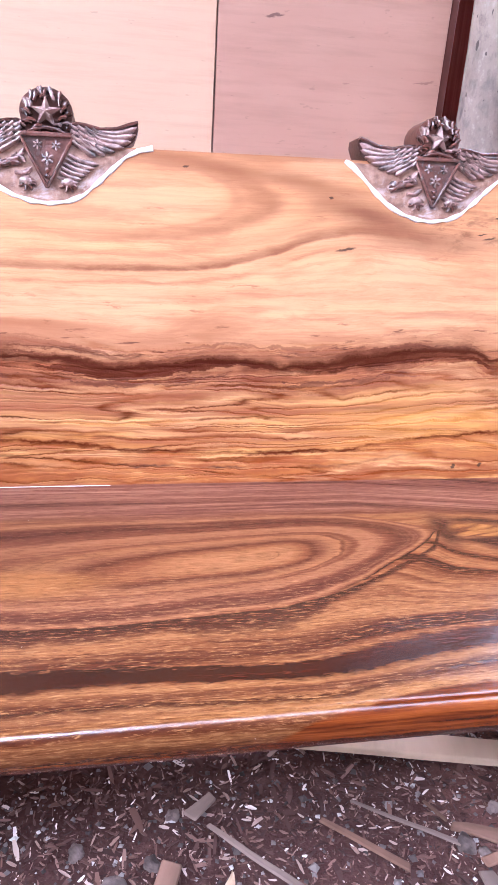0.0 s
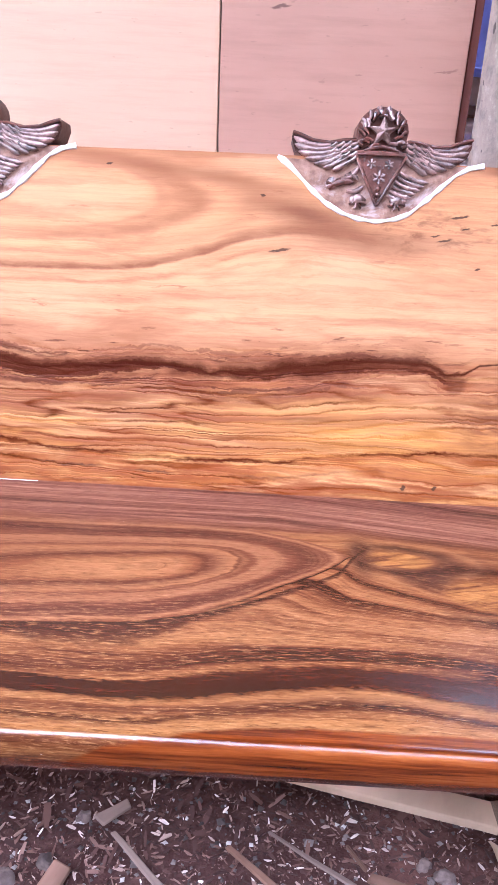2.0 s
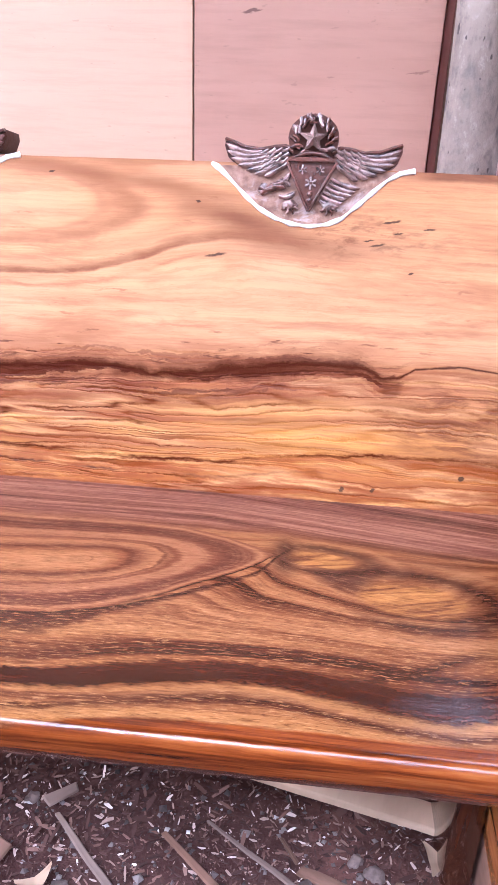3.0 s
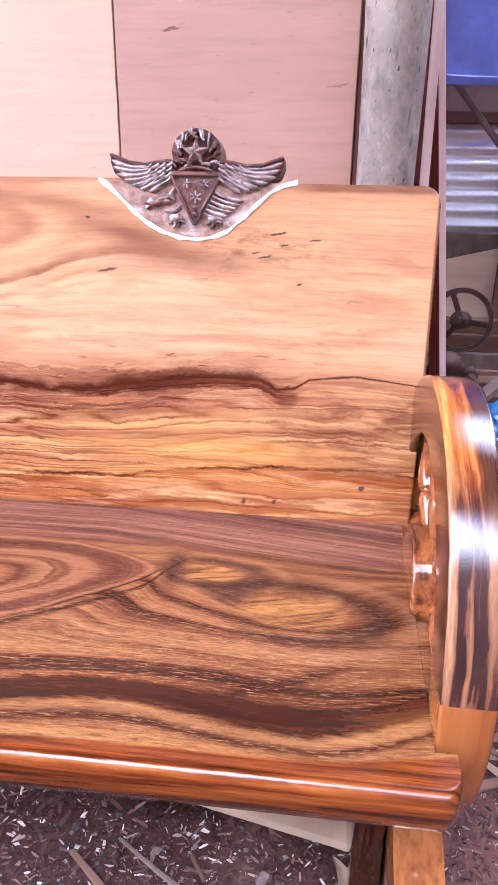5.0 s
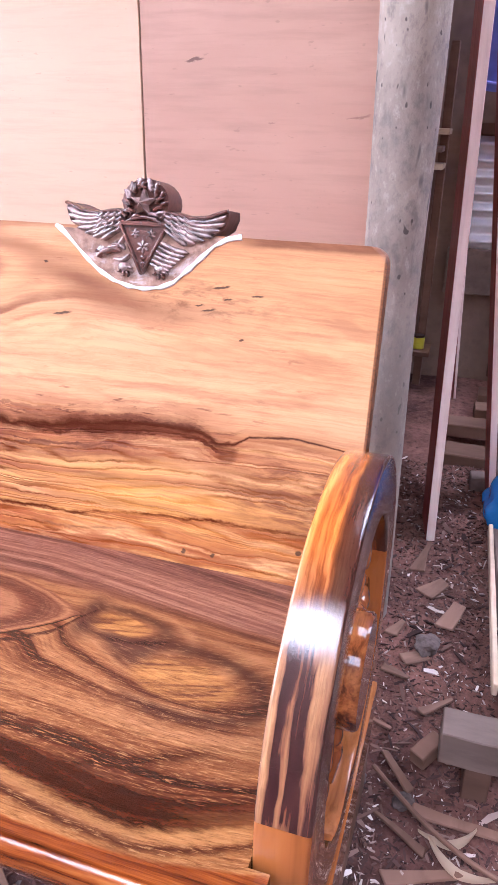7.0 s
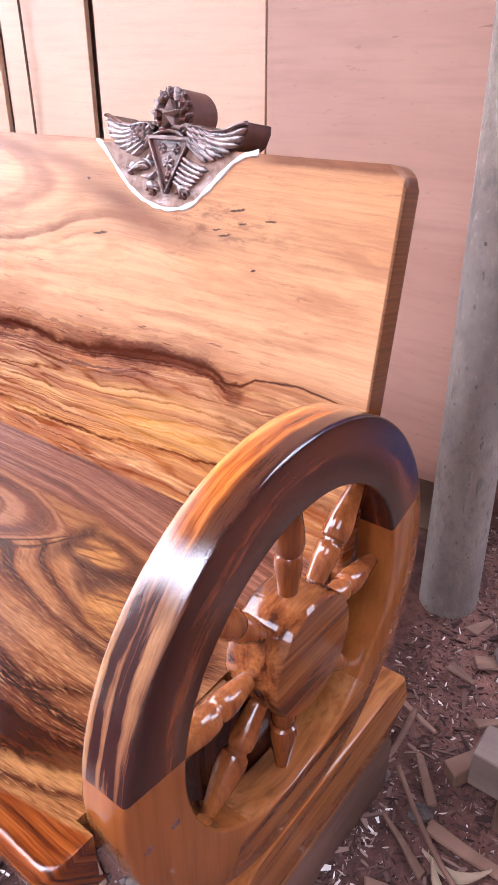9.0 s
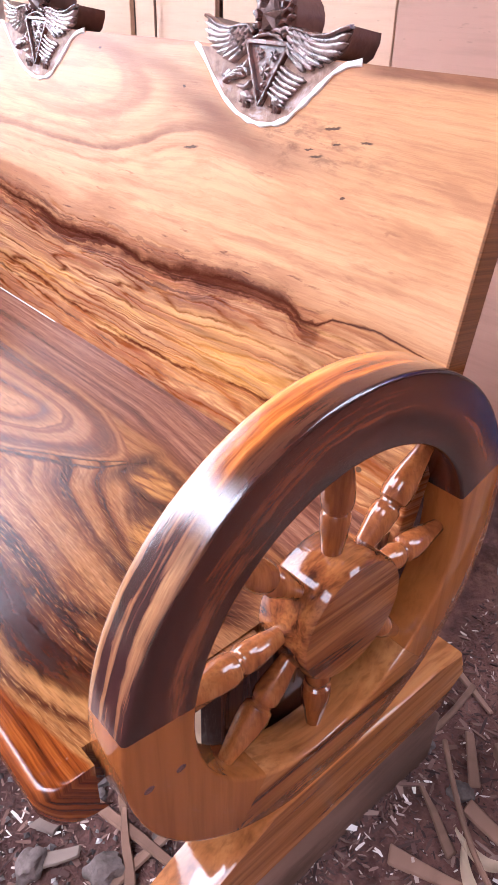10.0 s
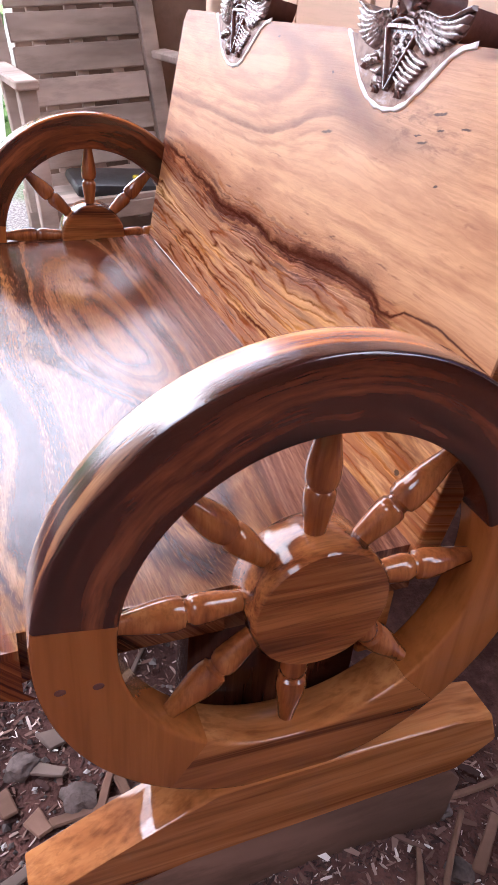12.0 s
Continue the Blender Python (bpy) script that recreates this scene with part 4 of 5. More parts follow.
def build_seat():
    """Thick slab with a rolled front lip; the lip runs on in front of the arms."""
    rings = []
    inner = [-0.64 + 1.28 * i / 48 for i in range(49)]
    tail = [0.648, 0.655, 0.6610, 0.6616, 0.6630, 0.666, 0.669, 0.672, 0.676, 0.679, 0.6815, 0.6835, 0.6845, 0.685]
    for x in [-t for t in tail[::-1]] + inner + tail:
        e = abs(x)
        back = -0.452 if e > 0.6613 else 0.012
        endr = 0.022 * (1 - math.sqrt(max(0.0, 1 - max(0.0, (e - 0.663) / 0.022) ** 2))) if e > 0.663 else 0.0
        wav = 0.003 * math.sin(3.1 * x + 0.4)
        front = -0.512 + wav + endr
        z0 = 0.541
        dish = lambda y: z0 + 0.04 * y - 0.003 * math.sin(math.pi * min(1, max(0, -y / 0.45)))
        ring = [(x, back, 0.47), (x, back, dish(back))]
        for s in range(1, 9):
            y = back + (front + 0.035 - back) * s / 9
            ring.append((x, y, dish(y)))
        zt = dish(front + 0.02)
        ring.append((x, front + 0.0165, dish(front + 0.0165)))
        for a in range(0, 9):
            th = radians(90 + 80 * a / 8)
            ring.append((x, front + 0.015 + 0.015 * math.cos(th), zt - 0.015 + 0.015 * math.sin(th)))
        for yy, dz in ((0.0005, 0.022), (0.002, 0.034), (0.005, 0.046), (0.010, 0.057), (0.019, 0.066), (0.032, 0.072)):
            ring.append((x, front + yy, zt - dz))
        ring.append((x, front + 0.05, zt - 0.074))
        ring.append((x, min(back, front + 0.1), 0.462))
        rings.append(ring)
    part("seat", sweep(rings), M_SEAT, bench, "polished swirl-grained slab seat with reddish front lip")


build_seat()
for sgn in (1, -1):
    part("seat_tongue", prism([(-0.361, 0.48), (-0.236, 0.48), (-0.236, 0.5290), (-0.30, 0.5267), (-0.361, 0.5243)], sgn * 0.6605, sgn * 0.677, "x", 0.003), M_SEAT, bench, "seat end let into the wheel")
# white strip added for the bright line along this joint
part("glue_line", box(-0.60, -0.20, -0.003, -0.001, 0.5400, 0.5412, 0.0004, seg=1), M_WHITE, bench, "added pale strip where seat meets back")
STARS = (-0.284, 0.3155)


def build_back():
    pts = [(-0.672, -0.03), (0.672, -0.03), (0.677, 0.20)]
    for a in range(0, 7):
        t = radians(15 * a)
        pts.append((0.677 - 0.024 + 0.024 * math.cos(t), 0.521 - 0.024 + 0.024 * math.sin(t)))
    for i in range(1, 24):
        u = 0.653 - 1.306 * i / 24
        pts.append((u, 0.522 + 0.0015 * math.sin(9 * u)))
    for a in range(0, 7):
        t = radians(90 + 15 * a)
        pts.append((-0.677 + 0.024 + 0.024 * math.cos(t), 0.523 - 0.024 + 0.024 * math.sin(t)))
    pts.append((-0.677, 0.20))
    part("backrest", prism(pts, 0.0, 0.036, "y", 0.005, seg=3), M_BACK, bench, "matt golden slab backrest with a long dark seam", m=pose(0, 0, 0.541, -LEAN_BACK))


build_back()


def ridge(path, w0, w1, h, y0=0.0, n=7, tip=True, ragged=0.0):
    """A raised carved strip on the face of the slab (front is -y): path of (u, v)."""
    b = bmesh.new()
    rows = []
    for i, (u, v) in enumerate(path):
        t = i / (len(path) - 1)
        a, c = path[max(0, i - 1)], path[min(len(path) - 1, i + 1)]
        d = Vector((c[0] - a[0], c[1] - a[1])).normalized()
        s = Vector((-d.y, d.x))
        w = (w0 + (w1 - w0) * t) * (1 + ragged * noise.noise(Vector((u * 60, v * 60, 4)))) * (math.sqrt(max(0.0, 1 - max(0.0, (t - 0.7) / 0.3) ** 2)) * 0.9 + 0.1 if tip else 1)
        row = []
        for j in range(n):
            q = -1 + 2 * j / (n - 1)
            row.append(b.verts.new((u + s.x * q * w, y0 - h * (1 - q * q) ** 0.5 * (1 - 0.25 * t) + (0.0015 if abs(q) == 1 else 0), v + s.y * q * w)))
        rows.append(row)
    for r0, r1 in zip(rows, rows[1:]):
        for j in range(n - 1):
            b.faces.new((r0[j], r0[j + 1], r1[j + 1], r1[j]))
    # closing side down into the ground
    for row in (rows[0], rows[-1]):
        b.faces.new(row)
    return b


def bow(p0, p1, sag, n=8):
    """Points from p0 to p1, bowed sideways."""
    a, c = Vector(p0), Vector(p1)
    d = c - a
    s = Vector((-d.y, d.x))
    return [tuple(a + d * (i / n) + s * sag * math.sin(math.pi * i / n)) for i in range(n + 1)]


def field_skin():
    """Sanded brown ground of the carving, smeared with white primer."""
    k = Net("carved_field")
    a = k.noise(k.scaled((60, 60, 60)), 1, 5, 0.7)
    b = k.noise(k.scaled((24, 24, 30)), 1, 5, 0.72, 0.5)
    c = k.mix(k.span(a, 0.38, 0.64), (0.19, 0.095, 0.062), (0.40, 0.235, 0.165))
    u, _, v = k.xyz()
    rim = k.m("SUBTRACT", k.add(0.492, k.mul(k.m("ABSOLUTE", u), 0.16)), v)
    c = k.mix(k.mul(k.span(b, 0.50, 0.64, 0, 0.55, True), k.span(rim, 0.0, 0.05, 0.2, 1.0)), c, (0.70, 0.64, 0.65))
    return k.done(c, 0.5, k.add(a, b), 0.6, 0.002)


M_FIELD = field_skin()


def build_crest(cx):
    """Winged crest carved out of the slab's top edge: plain shapes."""
    m = pose(0, 0, 0.541, -LEAN_BACK) @ Matrix.Translation((cx, 0, 0))
    # wooden body that stands above the edge, as deep as the slab
    side = [(0.110, 0.519), (0.125, 0.530), (0.131, 0.546), (0.130, 0.5565), (0.121, 0.5555), (0.10, 0.5485), (0.075, 0.545), (0.052, 0.549), (0.038, 0.551)]
    out = [(-u, v) for u, v in side]
    for a in range(0, 13):
        t = radians(200 - 18.33 * a)
        out.append((0.0375 * math.cos(t), 0.5615 + 0.0335 * math.sin(t)))
    out += side[::-1]
    dip = [(0.112, 0.506), (0.094, 0.490), (0.074, 0.472), (0.05, 0.450), (0.028, 0.4415), (0.0, 0.4375), (-0.026, 0.440), (-0.05, 0.4465), (-0.078, 0.462), (-0.10, 0.480), (-0.122, 0.501)]
    e = part("crest", prism(out[::-1], 0.0, 0.050, "y"), M_CREST, bench, "winged star crest carved in dark wood", m=m)
    part("field", prism([(-0.140, 0.519)] + dip[::-1] + [(0.135, 0.519)], -0.002, 0.006, "y"), M_FIELD, e)
    # white painted border along the dip
    path = [(-0.150, 0.5215), (-0.136, 0.5135), (-0.120, 0.499), (-0.10, 0.480), (-0.077, 0.461), (-0.05, 0.4465), (-0.025, 0.4395), (0.0, 0.4370),
            (0.028, 0.4410), (0.05, 0.4505), (0.074, 0.472), (0.094, 0.491), (0.112, 0.507), (0.130, 0.517), (0.152, 0.5215)]
    fine = []
    for (a, b_), (c, d) in zip(path, path[1:]):
        fine += [(a + (c - a) * s / 4, b_ + (d - b_) * s / 4) for s in range(4)]
    part("painted_border", ridge(fine + [path[-1]], 0.0036, 0.0036, 0.0024, -0.001, tip=False, ragged=0.9), M_WHITE, e, "white painted border")
    for s in (-1, 1):
        # upper edge of the wing
        part("wing_edge", ridge([(s * 0.028, 0.540), (s * 0.040, 0.548), (s * 0.054, 0.547), (s * 0.076, 0.5425), (s * 0.10, 0.545), (s * 0.118, 0.552), (s * 0.130, 0.5555)], 0.0042, 0.0030, 0.0095, -0.001, tip=False), M_CARVE, e)
        # long flight feathers in a fan, broad towards their tips
        tips = [(0.1285, 0.5485), (0.1265, 0.5385), (0.1205, 0.5285), (0.110, 0.5195), (0.097, 0.5125), (0.083, 0.5075), (0.069, 0.5045)]
        for i, (tu, tv) in enumerate(tips):
            root = (s * (0.074 - 0.0052 * i), 0.540 - 0.0034 * i)
            part("feather", ridge(bow(root, (s * tu, tv), (-0.09 + 0.014 * i) * s), 0.0034, 0.0060, 0.0080 + 0.0005 * i, -0.001), M_FEATHER, e)
        # rows of short rounded coverts over the roots of the long feathers
        for i in range(4):
            for j in range(4):
                root = (s * (0.034 + 0.0105 * j + 0.001 * i), 0.5465 - 0.0072 * i - 0.0012 * j)
                tipp = (s * (0.047 + 0.0118 * j + 0.001 * i), 0.5415 - 0.0080 * i - 0.0016 * j)
                part("feather", ridge(bow(root, tipp, -0.14 * s, 5), 0.0038, 0.0050, 0.0100, -0.001, 5), M_FEATHER, e)
    # small lower wing on one side
    for i in range(6):
        root = (0.030 - 0.0032 * i, 0.506 - 0.0062 * i)
        tipp = (0.073 - 0.0060 * i, 0.494 - 0.0054 * i)
        part("feather", ridge(bow(root, tipp, -0.07, 6), 0.0034, 0.0062, 0.0085, -0.001, 5), M_FEATHER, e)
    # triangle: sunk dark panel in a raised frame
    part("panel", prism([(-0.034, 0.529), (0.0, 0.461), (0.034, 0.529)], -0.0035, 0.0, "y"), M_CARVE, e, "sunk dark panel")
    corners = [(-0.0385, 0.531), (0.0385, 0.531), (-0.001, 0.458)]
    for i, (p, q) in enumerate(zip(corners, corners[1:] + corners[:1])):
        d = Vector((q[0] - p[0], q[1] - p[1]))
        h = 0.0034 if i == 0 else 0.0024
        b = box(0, d.length, -0.0095, 0.0, -h, h, 0.0014, seg=1)
        b.transform(Matrix.Translation((p[0], 0, p[1])) @ Matrix.Rotation(-math.atan2(d.y, d.x), 4, "Y"))
        part("frame_bar", b, M_CARVE, e)
    # blossoms in the triangle
    for fu, fv, fr in ((0.0, 0.4985, 0.0098), (-0.013, 0.517, 0.0072), (0.013, 0.517, 0.0072)):
        for i in range(6):
            t = radians(90 + 60 * i)
            part("petal", ridge([(fu + fr * k * math.cos(t), fv + fr * k * math.sin(t)) for k in (0.2, 0.55, 0.8, 1.0)], fr * 0.20, fr * 0.42, 0.0045, -0.003, 5), M_FEATHER, e)
    for u, v in ((0.0, 0.483), (0.0, 0.474)):
        part("boss", lump(0.0042, 3 + v * 50, 0.3, 2), M_CARVE, e, m=Matrix.Translation((u, -0.004, v)))
    # clawed feet at the foot of the crest
    for s in (-1, 1):
        f = part("paw", lump(0.0105, s + 4, 0.25, 2, (1.15, 0.75, 0.75)), M_FEATHER, e, m=Matrix.Translation((s * 0.0290, -0.003, 0.4665)))
        for j in range(4):
            a = radians(205 + 43 * j)
            p0 = (s * 0.029 + 0.006 * math.cos(a), 0.4655 + 0.005 * math.sin(a))
            p1 = (s * 0.029 + 0.0145 * math.cos(a), 0.4655 + 0.0135 * math.sin(a))
            part("claw", ridge(bow(p0, p1, 0.22, 5), 0.0030, 0.0020, 0.0080, -0.001, 5), M_FEATHER if j % 2 else M_CARVE, e)
    # curled leaves on the other side of the triangle
    for p0, p1, sag, wd in (((-0.077, 0.4875), (-0.042, 0.505), -0.22, 0.0062), ((-0.074, 0.480), (-0.036, 0.490), 0.16, 0.0072), ((-0.056, 0.494), (-0.031, 0.512), -0.15, 0.0056),
                            ((-0.046, 0.478), (-0.022, 0.486), -0.18, 0.0056), ((-0.049, 0.499), (-0.030, 0.492), 0.2, 0.0050)):
        part("scroll", ridge(bow(p0, p1, sag, 7), wd * 0.6, wd, 0.0095, -0.001, 7), M_FEATHER if wd < 0.0060 else M_CARVE, e)
    part("scroll", lump(0.0088, 9, 0.3, 2, (1.1, 0.8, 0.9)), M_FEATHER, e, m=Matrix.Translation((-0.069, -0.003, 0.488)))
    # thick wreath of lapped leaves round a big star
    for row, (r0, count, push, high) in enumerate(((0.0245, 13, 0.0085, 0.0075), (0.0200, 12, 0.0070, 0.0115))):
        for i in range(count):
            t = radians(-70 + i * 320 / (count - 1) + 6 * row)
            p = (r0 * 1.08 * math.cos(t), 0.5615 + r0 * 0.98 * math.sin(t))
            dirn = 1 if math.cos(t) > 0 else -1
            q = (p[0] - dirn * 0.011 * math.sin(t) + push * math.cos(t), p[1] + dirn * 0.011 * math.cos(t) + push * math.sin(t))
            part("wreath_leaf", ridge(bow(p, q, 0.15 * dirn, 6), 0.0030, 0.0052, high, -0.001, 5), M_FEATHER if (i + row) % 4 == 1 else M_CARVE, e)
    b = bmesh.new()
    c = b.verts.new((0, -0.0215, 0.5600))
    rim = []
    for i in range(10):
        t = radians(90 + 36 * i)
        r = 0.0225 if i % 2 == 0 else 0.0092
        rim.append(b.verts.new((r * math.cos(t), -0.0085, 0.5600 + r * math.sin(t))))
    for i in range(10):
        b.faces.new((c, rim[i], rim[(i + 1) % 10]))
    base = b.faces.new(rim[::-1])
    for f in bmesh.ops.extrude_face_region(b, geom=[base])["geom"]:
        if isinstance(f, bmesh.types.BMVert):
            f.co.y = 0.0
    part("star", b, M_STAR, e, smooth=False)
    part("ribbon", ridge([(-0.026, 0.534), (-0.012, 0.539), (0.0, 0.5405), (0.012, 0.539), (0.026, 0.534)], 0.0042, 0.0042, 0.009, -0.001, tip=False), M_CARVE, e)


for star in STARS:
    build_crest(star)

WY, WZ, RO, RI = -0.150, 0.536, 0.294, 0.212
RX0, RX1 = 0.662, 0.722


def rim_piece(a0, a1, ro=RO, ri=RI, x0=RX0, x1=RX1, r=0.0045):
    """A sector of the wheel rim between two angles, with eased edges (angles from +y, turning up)."""
    n = max(4, int(abs(a1 - a0) / 4))
    rings = []
    for i in range(n + 1):
        a = radians(a0 + (a1 - a0) * i / n)
        prof = []
        for cx, cr, q0 in ((x1 - r, ro - r, 0), (x0 + r, ro - r, 90), (x0 + r, ri + r, 180), (x1 - r, ri + r, 270)):
            for s in range(4):
                th = radians(q0 + 30 * s)
                prof.append((cx + r * math.cos(th), cr + r * math.sin(th)))
        rings.append([(x, WY + rr * math.cos(a), WZ + rr * math.sin(a)) for x, rr in prof])
    return sweep(rings)


SPOKE = [(0.070, 0.0110), (0.085, 0.0128), (0.110, 0.0163), (0.122, 0.0172), (0.130, 0.0163), (0.1335, 0.0132), (0.137, 0.0132), (0.140, 0.0172),
         (0.150, 0.0189), (0.165, 0.0180), (0.185, 0.0145), (0.205, 0.0110), (0.218, 0.0092)]


def build_arm(sign):
    flip = Matrix.Diagonal((sign, 1, 1, 1))

    def put(name, b, mat, parent, label=""):
        b.transform(flip)
        return part(name, b, mat, parent, label)
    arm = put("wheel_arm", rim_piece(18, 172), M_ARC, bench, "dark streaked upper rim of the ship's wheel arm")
    put("front_block", rim_piece(172.1, 238), M_BLOCK, arm, "golden block of the wheel rim")
    put("lower_beam", rim_piece(238.06, 312), M_BEAM, arm)
    put("rear_block", rim_piece(312.06, 377.9), M_BLOCK, arm)
    prof = [(0.655, 0.072), (0.656, 0.077), (0.660, 0.080), (0.705, 0.0805), (0.725, 0.080), (0.730, 0.0765)]
    n = 40
    hub = sweep([[(x, WY + 0.004 + r * math.cos(2 * math.pi * i / n), WZ + r * math.sin(2 * math.pi * i / n)) for i in range(n)] for x, r in prof])
    put("hub", hub, M_HUB, arm, "round flat-faced wooden hub")
    for i in range(8):
        a = 45 * i
        b = lathe(SPOKE, 16)
        b.transform(Matrix.Translation((0.690, WY, WZ)) @ Matrix.Rotation(radians(90 - a) * -1, 4, "X"))
        put("spoke", b, M_TURNED, arm, "turned baluster spoke")
    for py, pz in ((-0.419, 0.494), (-0.382, 0.491)):
        n = 14
        put("plug", sweep([[(x, py + r * math.cos(2 * math.pi * i / n) * 1.3, pz + r * math.sin(2 * math.pi * i / n)) for i in range(n)] for x, r in ((0.718, 0.0045), (0.7223, 0.0045), (0.7226, 0.004))]), M_CARVE, arm, "dark wooden plug")
    # sled foot that carries the wheel
    foot = [(0.188, 0.185), (0.165, 0.243), (0.10, 0.252), (-0.245, 0.252), (-0.36, 0.193), (-0.475, 0.135), (-0.475, 0.06), (-0.37, 0.105), (-0.28, 0.128), (0.13, 0.138)]
    put("foot", prism(foot, 0.655, 0.724, "x", 0.005), M_BEAM, arm, "sled foot under the wheel")


for sgn in (1, -1):
    build_arm(sgn)

for sgn in (1, -1):
    part("leg", box(sgn * 0.628 - 0.024, sgn * 0.628 + 0.024, -0.27, -0.04, 0.0, 0.466, 0.006), M_LEG, bench)
part("rail", box(-0.655, 0.655, -0.04, 0.0, 0.36, 0.462, 0.005), M_BEAM, bench)

for sgn in (1, -1):
    b = prism([(-0.30, 0.122), (0.125, 0.134), (0.15, 0.10), (0.145, 0.0), (0.12, -0.04), (-0.36, -0.04), (-0.36, 0.086)], sgn * 0.66, sgn * 0.722, "x", 0.006)
    tagged(part("support_timber", b, M_BASE), "grey weathered timber propping up the bench foot", "timber", "bench props")


# ---- the shed's post and leaning boards ----
def build_post():
    rings = []
    for i in range(31):
        z = -0.05 + 3.66 * i / 30
        r = 0.064 - 0.005 * step(z, 0.1, 0.9) + 0.006 * step(z, 0.95, 1.6)
        cx, cy = 0.566 - 0.010 * step(z, 0.95, 1.6) + r, 0.60 - 0.02 * z
        rings.append([(cx + (r + 0.005 * noise.noise(Vector((j * 0.7, z * 2, 1)))) * math.cos(2 * math.pi * j / 20),
                       cy + (r + 0.005 * noise.noise(Vector((j * 0.7, z * 2, 5)))) * math.sin(2 * math.pi * j / 20), z) for j in range(20)])
    k = Net("old_post_wood")
    a = k.noise(k.scaled((7, 7, 4)), 1, 5, 0.6)
    b = k.noise(k.scaled((40, 40, 26)), 1, 6, 0.7)
    c = k.mix(k.span(a, 0.36, 0.64), (0.21, 0.163, 0.132), (0.35, 0.275, 0.225))
    c = k.mix(k.span(b, 0.50, 0.64, 0, 0.7), c, (0.14, 0.115, 0.105))
    c = k.mix(k.span(b, 0.44, 0.32, 0, 0.55), c, (0.44, 0.37, 0.32))
    pit = k.noise(k.scaled((75, 75, 42)), 1, 1)
    c = k.mix(k.span(pit, 0.71, 0.74, 0, 0.9), c, (0.06, 0.045, 0.04))
    slot = k.noise(k.scaled((34, 34, 7), turn=(4, 6, 0)), 1, 2, 0.5)
    c = k.mix(k.span(slot, 0.68, 0.72, 0, 0.8), c, (0.10, 0.08, 0.075))
    c = k.mix(k.span(k.add(k.xyz()[2], k.mul(k.m("SUBTRACT", a, 0.5), 0.25)), 0.95, 0.75, 0, 0.4, True), c, (0.25, 0.225, 0.20))
    mat = k.done(c, 0.85, k.add(a, b), 0.7, 0.006)
    tagged(part("post", sweep(rings), mat), "grey weathered round timber post with worm holes", "post", kind="structure")


build_post()


def upright(p, d):
    """A frame at p whose z runs along d and whose y looks to the back of the shed."""
    z = d.normalized()
    x = Vector((0, 1, 0)).cross(z).normalized()
    y = z.cross(x)
    return Matrix(((x.x, y.x, z.x, p.x), (x.y, y.y, z.y, p.y), (x.z, y.z, z.z, p.z), (0, 0, 0, 1)))


def leaning_board(x0, y0, z0, x1, y1, z1, wide, thick, yaw, label):
    """A long stained board standing on its end; the sawn edge faces the yard."""
    p, q = Vector((x0, y0, z0)), Vector((x1, y1, z1))
    d = q - p
    t = thing("leaning_board", label, "board", upright(p, d) @ pose(0, 0, 0, 0, 0, yaw), "leaning boards")
    part("board", box(-thick / 2, thick / 2, 0.004, wide, 0, d.length, 0.002, seg=1), M_RED, t, "red-stained face")
    part("sawn_edge", box(-thick / 2 + 0.001, thick / 2 - 0.001, 0.0, 0.004, 0, d.length, 0.001, seg=1), M_SAWN, t, "raw pinkish sawn edge")
    return t


leaning_board(0.769, 0.97, 0.05, 0.714, 0.86, 2.35, 0.16, 0.026, 9, "long red-brown board standing on end with raw pink edge")
leaning_board(0.940, 1.2, 0.06, 0.665, 1.18, 2.35, 0.16, 0.022, 5, "long red-brown board leaning in the workshop")
leaning_board(0.765, 2.2, 0.08, 0.636, 2.2, 2.35, 0.05, 0.012, 10, "narrow dark red lath standing on end")


